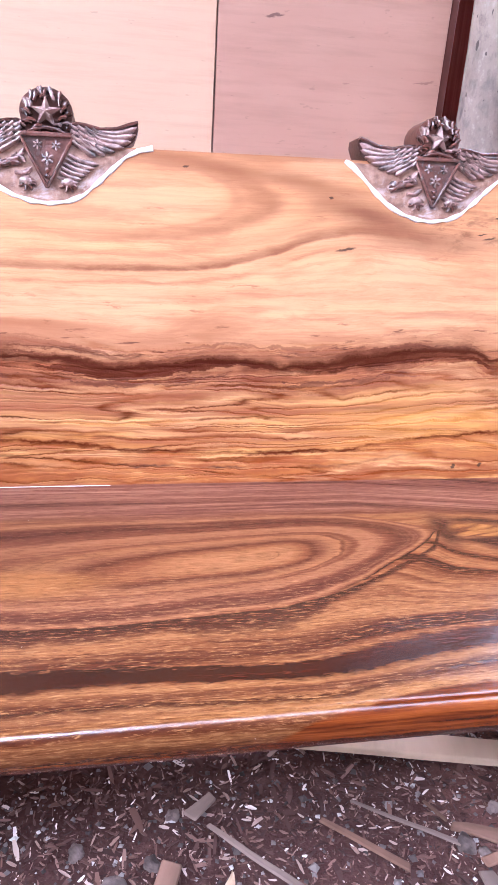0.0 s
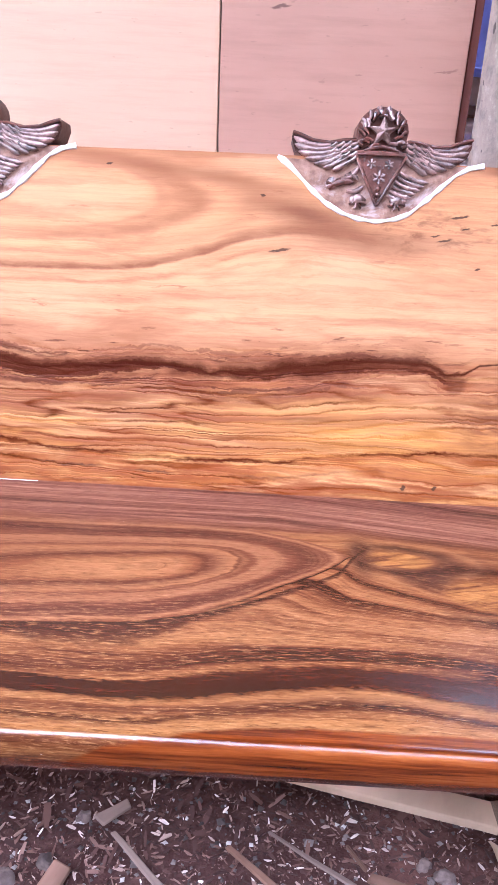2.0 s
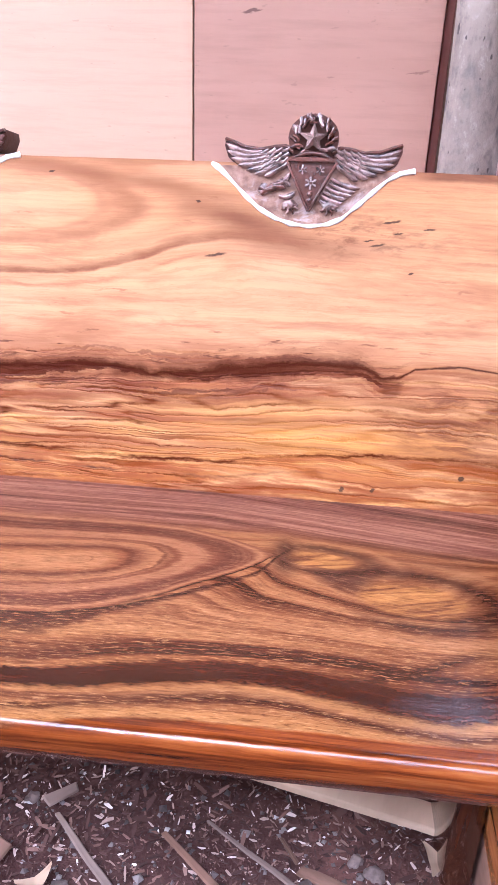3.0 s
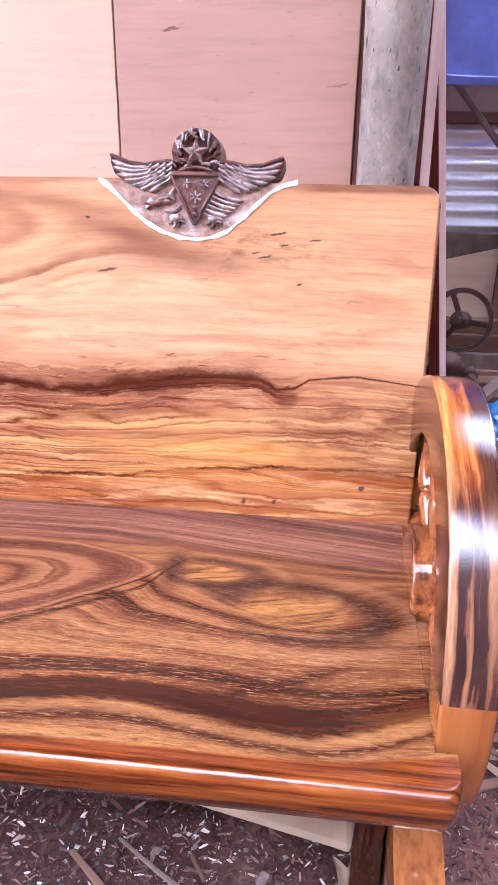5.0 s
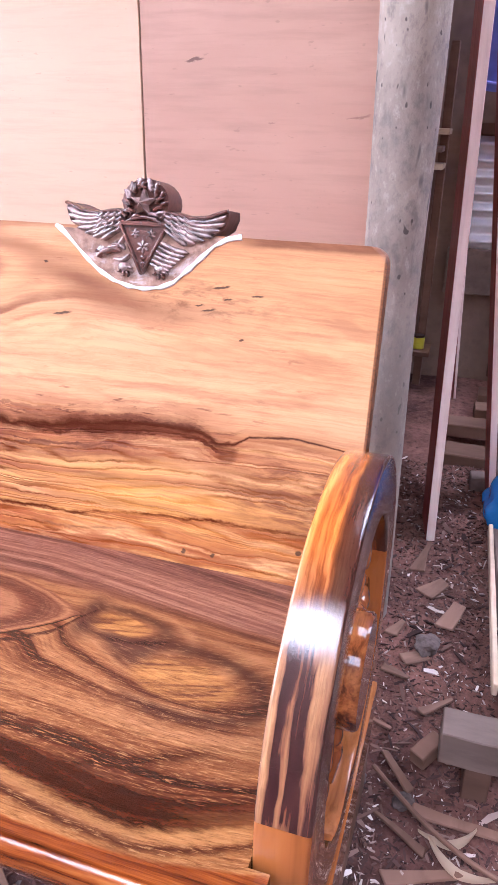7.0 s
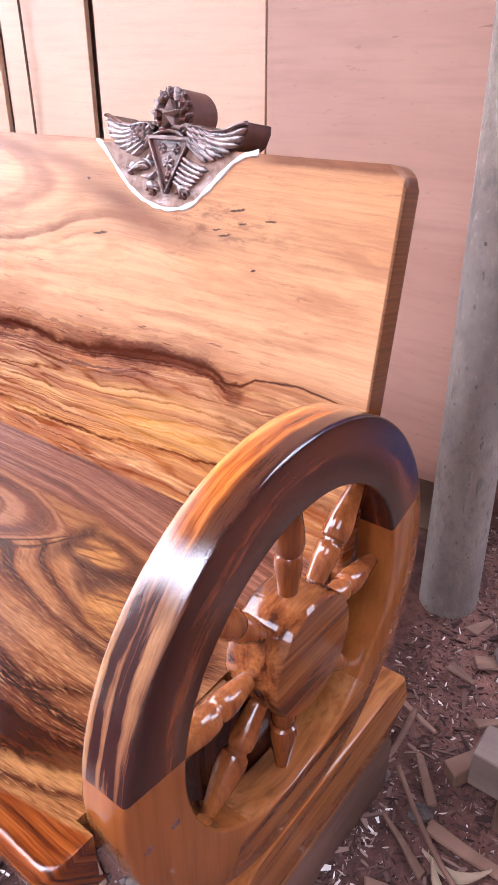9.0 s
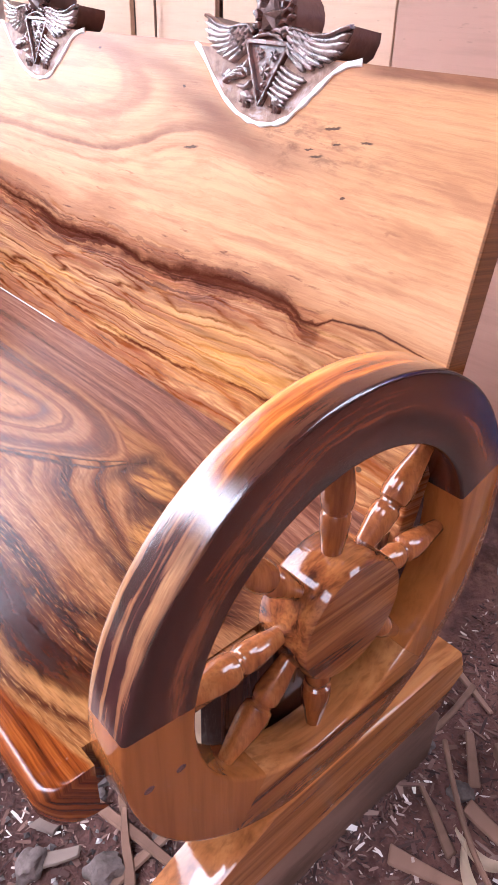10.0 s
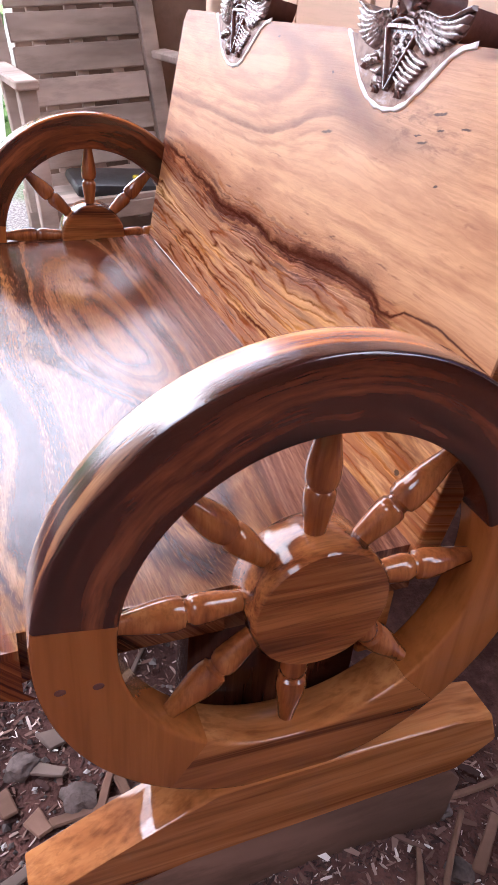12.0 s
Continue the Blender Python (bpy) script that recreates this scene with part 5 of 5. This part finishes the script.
# ---- workshop behind ----
def build_workshop():
    # corrugated sheet with level ridges
    pts = []
    n = 96
    for i in range(n + 1):
        z = 0.70 + 0.46 * i / n
        pts.append((2.49 + 0.010 * math.cos(2 * math.pi * (z - 0.70) / 0.066), z))
    prof = pts + [(y + 0.004, z) for y, z in reversed(pts)]
    tagged(part("corrugated_sheet", prism(prof, 0.66, 2.6, "x"), M_ZINC), "shiny corrugated metal sheet with level ridges", "metal sheet")
    tagged(part("grey_board", box(0.64, 2.6, 2.47, 2.52, 0.50, 0.70, 0.004, seg=1), M_GREYPLANK), "dull grey board under the metal sheet", "board")
    tagged(part("timber_rail", box(0.64, 2.6, 2.46, 2.52, 1.165, 1.21, 0.004, seg=1), M_DARKWOOD), "brown timber rail above the metal sheet", "timber")
    # tarpaulin
    b = bmesh.new()
    g = []
    for i in range(25):
        row = []
        for j in range(15):
            x, z = 0.67 + 1.77 * i / 24, 1.36 + 1.14 * j / 14
            y = 2.1 + 0.03 * math.sin(9 * x + 2 * z) + 0.02 * noise.noise(Vector((x * 6, z * 6, 0)))
            if j == 0:
                z += 0.02 * math.sin(5 * x)
            row.append(b.verts.new((x, y, z - (0.05 * x if j == 0 else 0.03 * x))))
        g.append(row)
    for i in range(24):
        for j in range(14):
            b.faces.new((g[i][j], g[i + 1][j], g[i + 1][j + 1], g[i][j + 1]))
    bmesh.ops.solidify(b, geom=b.faces[:], thickness=0.003)
    tp = tagged(part("tarpaulin", b, M_TARP), "creased dark blue tarpaulin hanging from the roof", "tarpaulin")
    part("hem", tube([(x, 2.085 + 0.03 * math.sin(9 * x + 2.8), 1.388 - 0.05 * x + 0.02 * math.sin(5 * x)) for x in [0.67 + 0.0708 * i for i in range(26)]], 0.006, 6), M_TARP, tp)
    d = Vector((1.22, 2.3, 1.10)) - Vector((0.86, 2.3, 1.50))
    b = box(-0.025, 0.025, -0.01, 0.01, 0, 0.95, 0.002, seg=1)
    b.transform(Matrix.Translation((0.80, 2.3, 1.52)) @ d.to_track_quat("Z", "Y").to_matrix().to_4x4())
    tagged(part("brace", b, M_GREYPLANK), "brown timber brace set aslant", "timber")
    tagged(part("tie_beam", box(0.36, 2.7, 2.085, 2.145, 2.44, 2.53, 0.004, seg=1), M_DARKWOOD), "dark timber beam that carries the tarpaulin", "beam", kind="structure")
    # cut plywood piece and boards leaning behind the wheel
    tagged(part("cut_board", prism([(0.92, 0.05), (1.6, 0.05), (1.6, 0.86), (1.25, 0.66), (0.92, 0.58)], 2.28, 2.30, "y"), M_CREAM), "pale plywood offcut with a curved edge", "board")
    for i, (x0, x1, z0, z1, mm) in enumerate(((0.86, 1.5, 0.08, 0.16, M_DARKWOOD), (0.95, 1.6, 0.16, 0.23, M_GREYPLANK), (0.88, 1.4, 0.23, 0.31, M_DARKWOOD), (0.92, 1.6, 0.31, 0.37, M_DARKWOOD))):
        tagged(part("timber", box(x0, x1, 2.10 + 0.02 * i, 2.22, z0, z1, 0.004, seg=1), mm), "old brown timber stacked against the plywood", "timber", "stacked timber")
    tagged(part("leaning_plank", box(1.24, 1.36, 2.2, 2.22, 0.1, 0.9, 0.003, seg=1), M_DARKWOOD), "brown plank leaning on the sheet", "plank")
    # iron hand wheel on its shaft
    w = thing("belt_pulley", "rusty iron belt pulley standing among timber", "pulley", pose(1.06, 1.9, 0.43, 78, 0, -20))
    n = 32
    part("rim", sweep([[(math.cos(2 * math.pi * i / n) * (0.128 + dr), math.sin(2 * math.pi * i / n) * (0.128 + dr), dz) for i in range(n)] for dr, dz in ((-0.018, -0.014), (0, -0.016), (0.002, 0.0), (0, 0.016), (-0.018, 0.014), (-0.02, 0), (-0.018, -0.014))], cap=False), M_IRON, w)
    for i in range(3):
        b = box(-0.011, 0.011, 0.0, 0.118, -0.006, 0.006, 0.003, seg=1)
        part("arm", b, M_IRON, w, m=pose(0, 0, 0, 0, 0, 120 * i + 25))
    part("boss", lathe([(-0.05, 0.03), (-0.045, 0.036), (0.05, 0.036), (0.055, 0.03), (0.056, 0.014), (0.11, 0.014)], 18), M_IRON, w)
    tagged(part("engine_block", lump(0.07, 3.0, 0.4, 3, (1, 0.8, 1.1)), M_IRON), "dark rusty machine part", "machine part").location = (1.0, 1.75, 0.26)
    # iron pipe with couplings
    p = thing("iron_pipe", "dark iron pipe with couplings", "pipe", Matrix.Translation((1.06, 1.62, 0.30)) @ Vector((0.03, -0.6, -0.13)).to_track_quat("Z", "Y").to_matrix().to_4x4())
    part("tube", lathe([(0, 0.02), (0.5, 0.02)], 14), M_IRON, p)
    for z in (0.0, 0.14, 0.20):
        part("coupling", lathe([(z, 0.024), (z + 0.004, 0.03), (z + 0.035, 0.03), (z + 0.04, 0.024)], 14), M_IRON, p)
    # timber stack on the floor
    rnd = random.Random(8)
    for x, y, z, L, W, H, a, mat in ((1.12, 1.75, 0.13, 0.8, 0.10, 0.05, 4, M_DARKWOOD), (1.2, 1.55, 0.085, 0.9, 0.12, 0.05, -2, M_DARKWOOD), (1.0, 1.38, 0.085, 0.28, 0.07, 0.05, 6, M_GREYPLANK),
                                     (1.02, 1.25, 0.085, 0.22, 0.06, 0.05, 2, M_CREAM), (1.3, 2.05, 0.09, 0.9, 0.10, 0.05, 3, M_DARKWOOD), (0.98, 1.5, 0.12, 0.3, 0.06, 0.04, 80, M_GREYPLANK), (1.17, 1.72, 0.178, 0.4, 0.05, 0.03, 62, M_GREYPLANK)):
        tagged(part("timber", box(-L / 2, L / 2, -W / 2, W / 2, 0, H, 0.004, seg=1), mat, m=pose(x, y, z, 0, 0, a)), "old brown timber lying in the workshop", "timber", "stacked timber")


build_workshop()


def build_rack():
    """Plank rack on the partition, with a tin on its lowest board."""
    r = thing("plank_rack", "rough rack of pale planks in the workshop corner", "rack", pose(0.36, 2.3, 0))
    for x in (0.03, 0.20):
        part("upright", box(x, x + 0.035, 0.06, 0.10, 0.0, 1.5, 0.003, seg=1), M_DARKWOOD, r)
    for z, x1, mat in ((0.265, 0.27, M_DARKWOOD), (1.035, 0.235, M_CREAM), (1.10, 0.225, M_GREYPLANK), (1.165, 0.245, M_CREAM)):
        part("board", box(0.003, x1, -0.09, 0.058, z, z + 0.022, 0.003, seg=1), mat, r)
    tin = thing("tin", "small yellow tin standing on the rack", "tin", pose(0.575, 2.27, 0.287))
    part("can", lathe([(0, 0.024), (0.002, 0.027), (0.05, 0.027), (0.052, 0.024)], 18), plain("yellow_tin_paint", (0.55, 0.50, 0.04), 0.4, 0.2), tin)
    part("lid", lathe([(0.052, 0.0255), (0.06, 0.0255), (0.061, 0.023)], 18), M_IRON, tin, "dark lid")


build_rack()


def build_bag():
    b = bmesh.new()
    bmesh.ops.create_icosphere(b, subdivisions=5, radius=1.0)
    for v in b.verts:
        c = v.co.copy()
        t = (c.z + 1) / 2
        r = 0.135 * (1 - 0.45 * t ** 2.2) * (1 + 0.22 * noise.noise(c * 2.1) + 0.10 * noise.noise(Vector((c.x * 5, c.y * 5, c.z * 2))))
        crease = 0.008 * math.sin(14 * math.atan2(c.y, c.x) + 4 * noise.noise(c * 3)) * t
        v.co = Vector((c.x * (r + crease), c.y * (r + crease) * 0.85, 0.15 + 0.16 * c.z + 0.012 * noise.noise(c * 4)))
    b.transform(Matrix.Diagonal((1.08, 1.0, 1.0, 1)))
    g = thing("plastic_bag", "full blue plastic bag tied at the top", "bag", pose(1.045, 1.06, 0.075))
    part("sack", b, M_BAG, g)
    part("tie", tube([(-0.03, -0.09, 0.215), (0.0, -0.10, 0.232), (0.02, -0.09, 0.246)], 0.004, 6), M_WHITE, g, "pale string")


build_bag()


def plank(name, label, x0, y0, x1, y1, z0, z1, w, h, mat, category="plank", group="", taper=0.0):
    """A board between two points of the plan; z is its underside at each end."""
    p, q = Vector((x0, y0, z0)), Vector((x1, y1, z1))
    d = q - p
    s = d.cross(Vector((0, 0, 1))).normalized()
    up = s.cross(d).normalized()
    m = Matrix((s.to_4d(), d.normalized().to_4d(), up.to_4d(), (0, 0, 0, 1))).transposed()
    for i in range(3):
        m[3][i] = 0
    m.translation = p
    b = box(-w / 2, w / 2, 0, d.length, 0, h, 0.0025, seg=1)
    bmesh.ops.subdivide_edges(b, edges=[e for e in b.edges if abs(e.verts[0].co.y - e.verts[1].co.y) > d.length * 0.5], cuts=8)
    for v in b.verts:
        t = v.co.y / d.length
        v.co.x *= 1 - taper * t
        v.co.y += 0.5 * taper * w * (v.co.x / w) * (1 - 2 * t)
        v.co.x += (0.05 + 0.25 * taper) * w * noise.noise(Vector((v.co.y * 14, x0 * 9, v.co.x * 20)))
        v.co.z += 0.1 * h * noise.noise(Vector((v.co.y * 9, y0 * 9, 2)))
    return tagged(part(name, b, mat, m=m), label, category, group)


plank("grey_plank", "grey dusty plank with pale splintered edge", 0.985, 1.02, 1.02, 0.16, 0.12, 0.15, 0.10, 0.03, M_GREYPLANK)
plank("edge_strip", "pale splintered wooden strip", 0.925, 0.95, 0.945, 0.30, 0.16, 0.155, 0.012, 0.03, M_CREAM, "strip")
plank("beam_end", "grey weathered beam with a cut end", 0.852, 0.205, 1.5, 0.215, 0.078, 0.078, 0.075, 0.075, M_GREYPLANK, "beam")
plank("prop_block", "dark wooden prop under the beam", 0.93, 0.17, 0.93, 0.24, -0.01, -0.01, 0.05, 0.088, M_DARKWOOD, "block")
plank("small_block", "small brown block of wood on the ground", 0.815, 0.20, 0.855, 0.26, 0.02, 0.03, 0.035, 0.035, M_DARKWOOD, "block")
plank("cream_plank", "cream plank offcut with a bark edge", 0.02, -0.025, 0.655, -0.175, 0.005, 0.01, 0.056, 0.018, M_CREAM)


# ---- garden chair beside the bench ----
def build_chair():
    c = thing("garden_chair", "bleached slatted wooden garden chair", "chair", pose(-1.98, 0.165, 0.03, 6.5, 0, 5))
    # local: the back faces +x and leans to -x
    tilt = pose(0, 0, 0.30, 0, -15, 0)
    for i in range(8):
        z = 0.02 + 0.118 * i
        part("slat", box(-0.010, 0.010, -0.26, 0.26, z, z + 0.100, 0.003, seg=1), M_CHAIR, c, m=tilt)
    for y in (-0.15, 0.0, 0.15):
        part("batten", box(-0.035, -0.011, y - 0.025, y + 0.025, -0.1, 0.93, 0.003, seg=1), M_CHAIR, c, m=tilt)
    for s in (-1, 1):
        part("post", box(-0.045, 0.015, s * 0.300 - 0.03, s * 0.305 + 0.03, -0.02, 1.05, 0.004, seg=1), M_CHAIR, c, m=tilt)
        part("rear_leg", box(-0.09, -0.03, s * 0.305 - 0.03, s * 0.305 + 0.03, -0.035 - 0.035 * s, 0.36, 0.004, seg=1), M_CHAIR, c)
        part("arm", box(-0.16, 0.50, s * 0.335 - 0.04, s * 0.335 + 0.04, 0.80, 0.83, 0.006, seg=1), M_CHAIR, c)
        part("leg", box(0.42, 0.48, s * 0.335 - 0.03, s * 0.335 + 0.03, -0.035 - 0.035 * s, 0.80, 0.004, seg=1), M_CHAIR, c)
    for i in range(5):
        part("seat_slat", box(0.02 + 0.09 * i, 0.098 + 0.09 * i, -0.275, 0.275, 0.36 + 0.01 * i, 0.38 + 0.01 * i, 0.003, seg=1), M_CHAIR, c)
    part("apron", box(0.45, 0.47, -0.275, 0.275, 0.345, 0.40, 0.003, seg=1), M_CHAIR, c)
    tagged(part("yellow_packet", box(-1.640, -1.605, 0.165, 0.20, 0.474, 0.492, 0.007), plain("yellow_wrapper", (0.75, 0.55, 0.03), 0.5, 0.2)), "small yellow packet on the cushion", "packet")
    tagged(part("cushion", box(-1.86, -1.54, -0.06, 0.30, 0.424, 0.474, 0.02), plain("black_vinyl", (0.02, 0.02, 0.022), 0.4, 0.2)), "black flat cushion on the garden chair", "cushion")


build_chair()


# ---- litter on the ground ----
def build_litter():
    rnd = random.Random(21)
    # single sticks and offcuts: x, y, length, width, turn, material
    mats = {"c": M_SPLINT, "g": M_GREYPLANK, "d": M_DARKWOOD, "b": M_SPLINT}
    for x, y, L, w, a, kk in ((0.30, -0.26, 0.20, 0.012, 148, "g"), (0.21, -0.30, 0.16, 0.016, 142, "d"), (0.42, -0.29, 0.09, 0.035, 160, "c"), (0.03, -0.30, 0.20, 0.015, 138, "g"), (0.36, -0.245, 0.05, 0.008, 128, "c"),
                              (-0.05, -0.19, 0.06, 0.03, 40, "g"), (-0.12, -0.33, 0.07, 0.04, 70, "b"), (0.50, -0.33, 0.20, 0.02, 12, "d"), (0.545, -0.36, 0.16, 0.018, 93, "c"), (0.52, -0.35, 0.13, 0.02, 150, "d"),
                              (0.46, -0.44, 0.08, 0.03, 60, "g"), (0.545, -0.455, 0.04, 0.035, 30, "c"), (0.50, -0.50, 0.05, 0.03, 20, "d"), (0.60, -0.45, 0.16, 0.02, 110, "g"), (0.40, -0.40, 0.07, 0.05, 100, "g"),
                              (0.80, 0.05, 0.12, 0.02, 150, "d"), (0.86, -0.02, 0.16, 0.03, 20, "d"), (0.92, 0.10, 0.2, 0.03, -5, "d"), (0.78, 0.48, 0.09, 0.05, 30, "c"), (0.85, 0.62, 0.14, 0.06, 70, "g"), (0.80, 0.72, 0.11, 0.07, 50, "c"),
                              (0.74, 0.42, 0.10, 0.04, -30, "c"), (0.73, 0.55, 0.08, 0.045, 60, "g"), (0.84, 0.36, 0.12, 0.03, 40, "d"), (0.70, 0.30, 0.16, 0.022, -20, "d"), (0.78, 0.18, 0.10, 0.02, 130, "d"), (0.76, 0.85, 0.2, 0.05, 80, "g")):
        z = earth(x, y) + 0.004
        if y > 0.25:
            L, w = L * 0.72, w * 0.75
        o = plank("wood_offcut", {"c": "small pale wooden offcut on the earth", "g": "small grey wooden offcut on the earth", "d": "small dark wooden stick on the earth", "b": "small brown wooden offcut on the earth"}[kk],
                  x - L / 2 * math.cos(radians(a)), y - L / 2 * math.sin(radians(a)), x + L / 2 * math.cos(radians(a)), y + L / 2 * math.sin(radians(a)), z, z + rnd.uniform(0, 0.012), w, min(0.007, w * 0.4), M_SPLINT if y > 0.25 else mats[kk], "offcut", "wood offcuts", rnd.uniform(0.1, 0.7))
    for x, y, r, s in ((0.522, -0.392, 0.028, 1), (0.445, -0.47, 0.026, 2), (0.50, -0.27, 0.016, 3), (0.47, -0.25, 0.014, 4), (-0.14, -0.29, 0.016, 5), (-0.20, -0.32, 0.02, 6), (-0.10, -0.20, 0.013, 7), (0.39, -0.31, 0.018, 8),
                       (0.415, -0.33, 0.012, 9), (0.80, 0.12, 0.022, 10), (0.80, 0.52, 0.035, 11), (0.71, 0.15, 0.018, 12), (0.0, -0.35, 0.013, 13), (-0.26, -0.25, 0.016, 14), (0.535, -0.30, 0.012, 15), (0.48, -0.33, 0.013, 16)):
        o = tagged(part("stone", lump(r, s, 0.45, 3, (1, 0.8, 0.6)), M_STONE), "rough grey stone lying on the earth", "stone", "stones")
        o.location = (x, y, earth(x, y) + r * 0.35)
        o.rotation_euler = (0, 0, s)
    # long thin cane and pale curled shavings
    pts = [(0.735 + 0.33 * t, 0.16 - 0.19 * t - 0.05 * math.sin(math.pi * t), 0.035 + 0.01 * math.sin(3 * t)) for t in [i / 12 for i in range(13)]]
    tagged(part("cane", tube(pts, 0.005, 8), M_DARKWOOD), "thin brown bent cane on the shavings", "stick")
    pts = [(0.70 + 0.012 * math.sin(5 * t), 0.30 - 0.38 * t, 0.03 + 0.012 * math.sin(4 * t)) for t in [i / 12 for i in range(13)]]
    tagged(part("cane", tube(pts, 0.006, 8), M_DARKWOOD), "thin brown bent cane on the shavings", "stick")
    for x, y, a, L in ((0.895, 0.045, 20, 0.11), (0.91, -0.005, -18, 0.14), (0.60, -0.24, 100, 0.06), (-0.03, -0.36, 40, 0.06)):
        b = bmesh.new()
        rows = []
        for i in range(15):
            t = i / 14
            w = 0.011 * math.sin(math.pi * (0.1 + 0.85 * t))
            p = Vector((L * (t - 0.5), 0.06 * L / 0.1 * (t - 0.5) ** 2 * 1.5, 0.006 + 0.02 * abs(t - 0.5)))
            rows.append([b.verts.new(p + Vector((0, s * w, 0.006 * abs(s)))) for s in (-1, -0.4, 0.4, 1)])
        for r0, r1 in zip(rows, rows[1:]):
            for j in range(3):
                b.faces.new((r0[j], r0[j + 1], r1[j + 1], r1[j]))
        bmesh.ops.solidify(b, geom=b.faces[:], thickness=0.0012)
        o = tagged(part("curled_shaving", b, M_CREAM), "pale curled wood shaving on the earth", "shaving", "curled shavings")
        o.matrix_world = pose(x, y, earth(x, y) + 0.008, 0, 0, a)


build_litter()


def build_shavings():
    """Countless chips, bark crumbs and shavings."""
    k = Net("mixed_chips")
    geo = k.nt.nodes.new("ShaderNodeNewGeometry")
    c = k.ramp(geo.outputs["Random Per Island"], [(0.0, (0.04, 0.02, 0.018)), (0.45, (0.085, 0.043, 0.036)), (0.72, (0.15, 0.08, 0.063)), (0.88, (0.25, 0.155, 0.125)), (0.95, (0.48, 0.37, 0.32)), (1.0, (0.78, 0.70, 0.66))])
    mat = k.done(c, 0.8, k.noise(k.scaled((90, 90, 90)), 1, 3), 0.3, 0.001, spec=0.15)
    rnd = random.Random(33)
    verts, faces = [], []

    def chip(x, y, big=0.0):
        z = earth(x, y)
        L = 0.0012 + 0.0075 * rnd.random() ** 2.2 * (2.2 if rnd.random() < 0.10 else 1) + big * rnd.random() ** 1.5
        W = L * rnd.uniform(0.08, 0.36)
        H = L * rnd.uniform(0.08, 0.2)
        a, tip = rnd.uniform(0, 6.28), rnd.uniform(-0.35, 0.35)
        dx, dy = math.cos(a), math.sin(a)
        i = len(verts)
        for s in (-1, 0, 1):
            bend = 0.25 * L * (1 - abs(s)) * rnd.uniform(-0.3, 1)
            for t in (-1, 1):
                w = W * (1 if s == 0 else rnd.uniform(0.4, 0.9))
                verts.append((x + dx * L * s - dy * w * t, y + dy * L * s + dx * w * t, z + H + 0.002 + tip * L * s + bend))
        verts.append((x, y, z - 0.002))
        faces.extend([(i, i + 2, i + 3, i + 1), (i + 2, i + 4, i + 5, i + 3), (i, i + 6, i + 2), (i + 1, i + 3, i + 6), (i + 2, i + 6, i + 4), (i + 3, i + 5, i + 6), (i, i + 1, i + 6), (i + 4, i + 6, i + 5)])
    for _ in range(27000):
        chip(rnd.uniform(-0.75, 0.75), rnd.uniform(-0.75, 0.15))
    for _ in range(22000):
        chip(rnd.uniform(0.6, 1.35), rnd.uniform(-0.45, 1.5))
    for _ in range(260):
        chip(rnd.uniform(0.66, 1.2), rnd.uniform(-0.1, 1.05), 0.022)
    for _ in range(260):
        chip(rnd.uniform(-0.6, 0.65), rnd.uniform(-0.6, 0.0), 0.016)
    for _ in range(3000):
        chip(rnd.uniform(-2.4, -0.6), rnd.uniform(-0.9, 0.7))
    me = bpy.data.meshes.new("wood_shavings")
    me.from_pydata(verts, [], faces)
    me.materials.append(mat)
    tagged(new("wood_shavings", me), "scattered wood chips, shavings and bark crumbs", "shavings", kind="stuff")
    # grit and pebbles
    verts2, faces2 = [], []
    octa = ((1, 0, 0), (-1, 0, 0), (0, 1, 0), (0, -1, 0), (0, 0, 1), (0, 0, -1))
    tri = ((0, 2, 4), (2, 1, 4), (1, 3, 4), (3, 0, 4), (2, 0, 5), (1, 2, 5), (3, 1, 5), (0, 3, 5))
    for n in range(2200):
        x, y = (rnd.uniform(-0.75, 0.62), rnd.uniform(-0.6, 0.1)) if n % 4 else (rnd.uniform(-2.2, -0.6), rnd.uniform(-0.8, 0.6))
        r = rnd.uniform(0.002, 0.006) * (1.8 if rnd.random() < 0.1 else 1)
        i = len(verts2)
        a = rnd.uniform(0, 6.28)
        for p in octa:
            s = r * rnd.uniform(0.7, 1.3)
            verts2.append((x + s * (p[0] * math.cos(a) - p[1] * math.sin(a)), y + s * (p[0] * math.sin(a) + p[1] * math.cos(a)), earth(x, y) + 0.002 + s * p[2] * 0.7))
        faces2.extend([tuple(i + q for q in f) for f in tri])
    k = Net("mixed_grit")
    geo = k.nt.nodes.new("ShaderNodeNewGeometry")
    c = k.ramp(geo.outputs["Random Per Island"], [(0.0, (0.045, 0.035, 0.033)), (0.5, (0.10, 0.08, 0.075)), (0.85, (0.20, 0.17, 0.16)), (1.0, (0.55, 0.52, 0.50))])
    me = bpy.data.meshes.new("grit")
    me.from_pydata(verts2, [], faces2)
    me.materials.append(k.done(c, 0.85, spec=0.15))
    tagged(new("grit", me), "loose grey grit and pebbles", "grit", kind="stuff")


build_shavings()
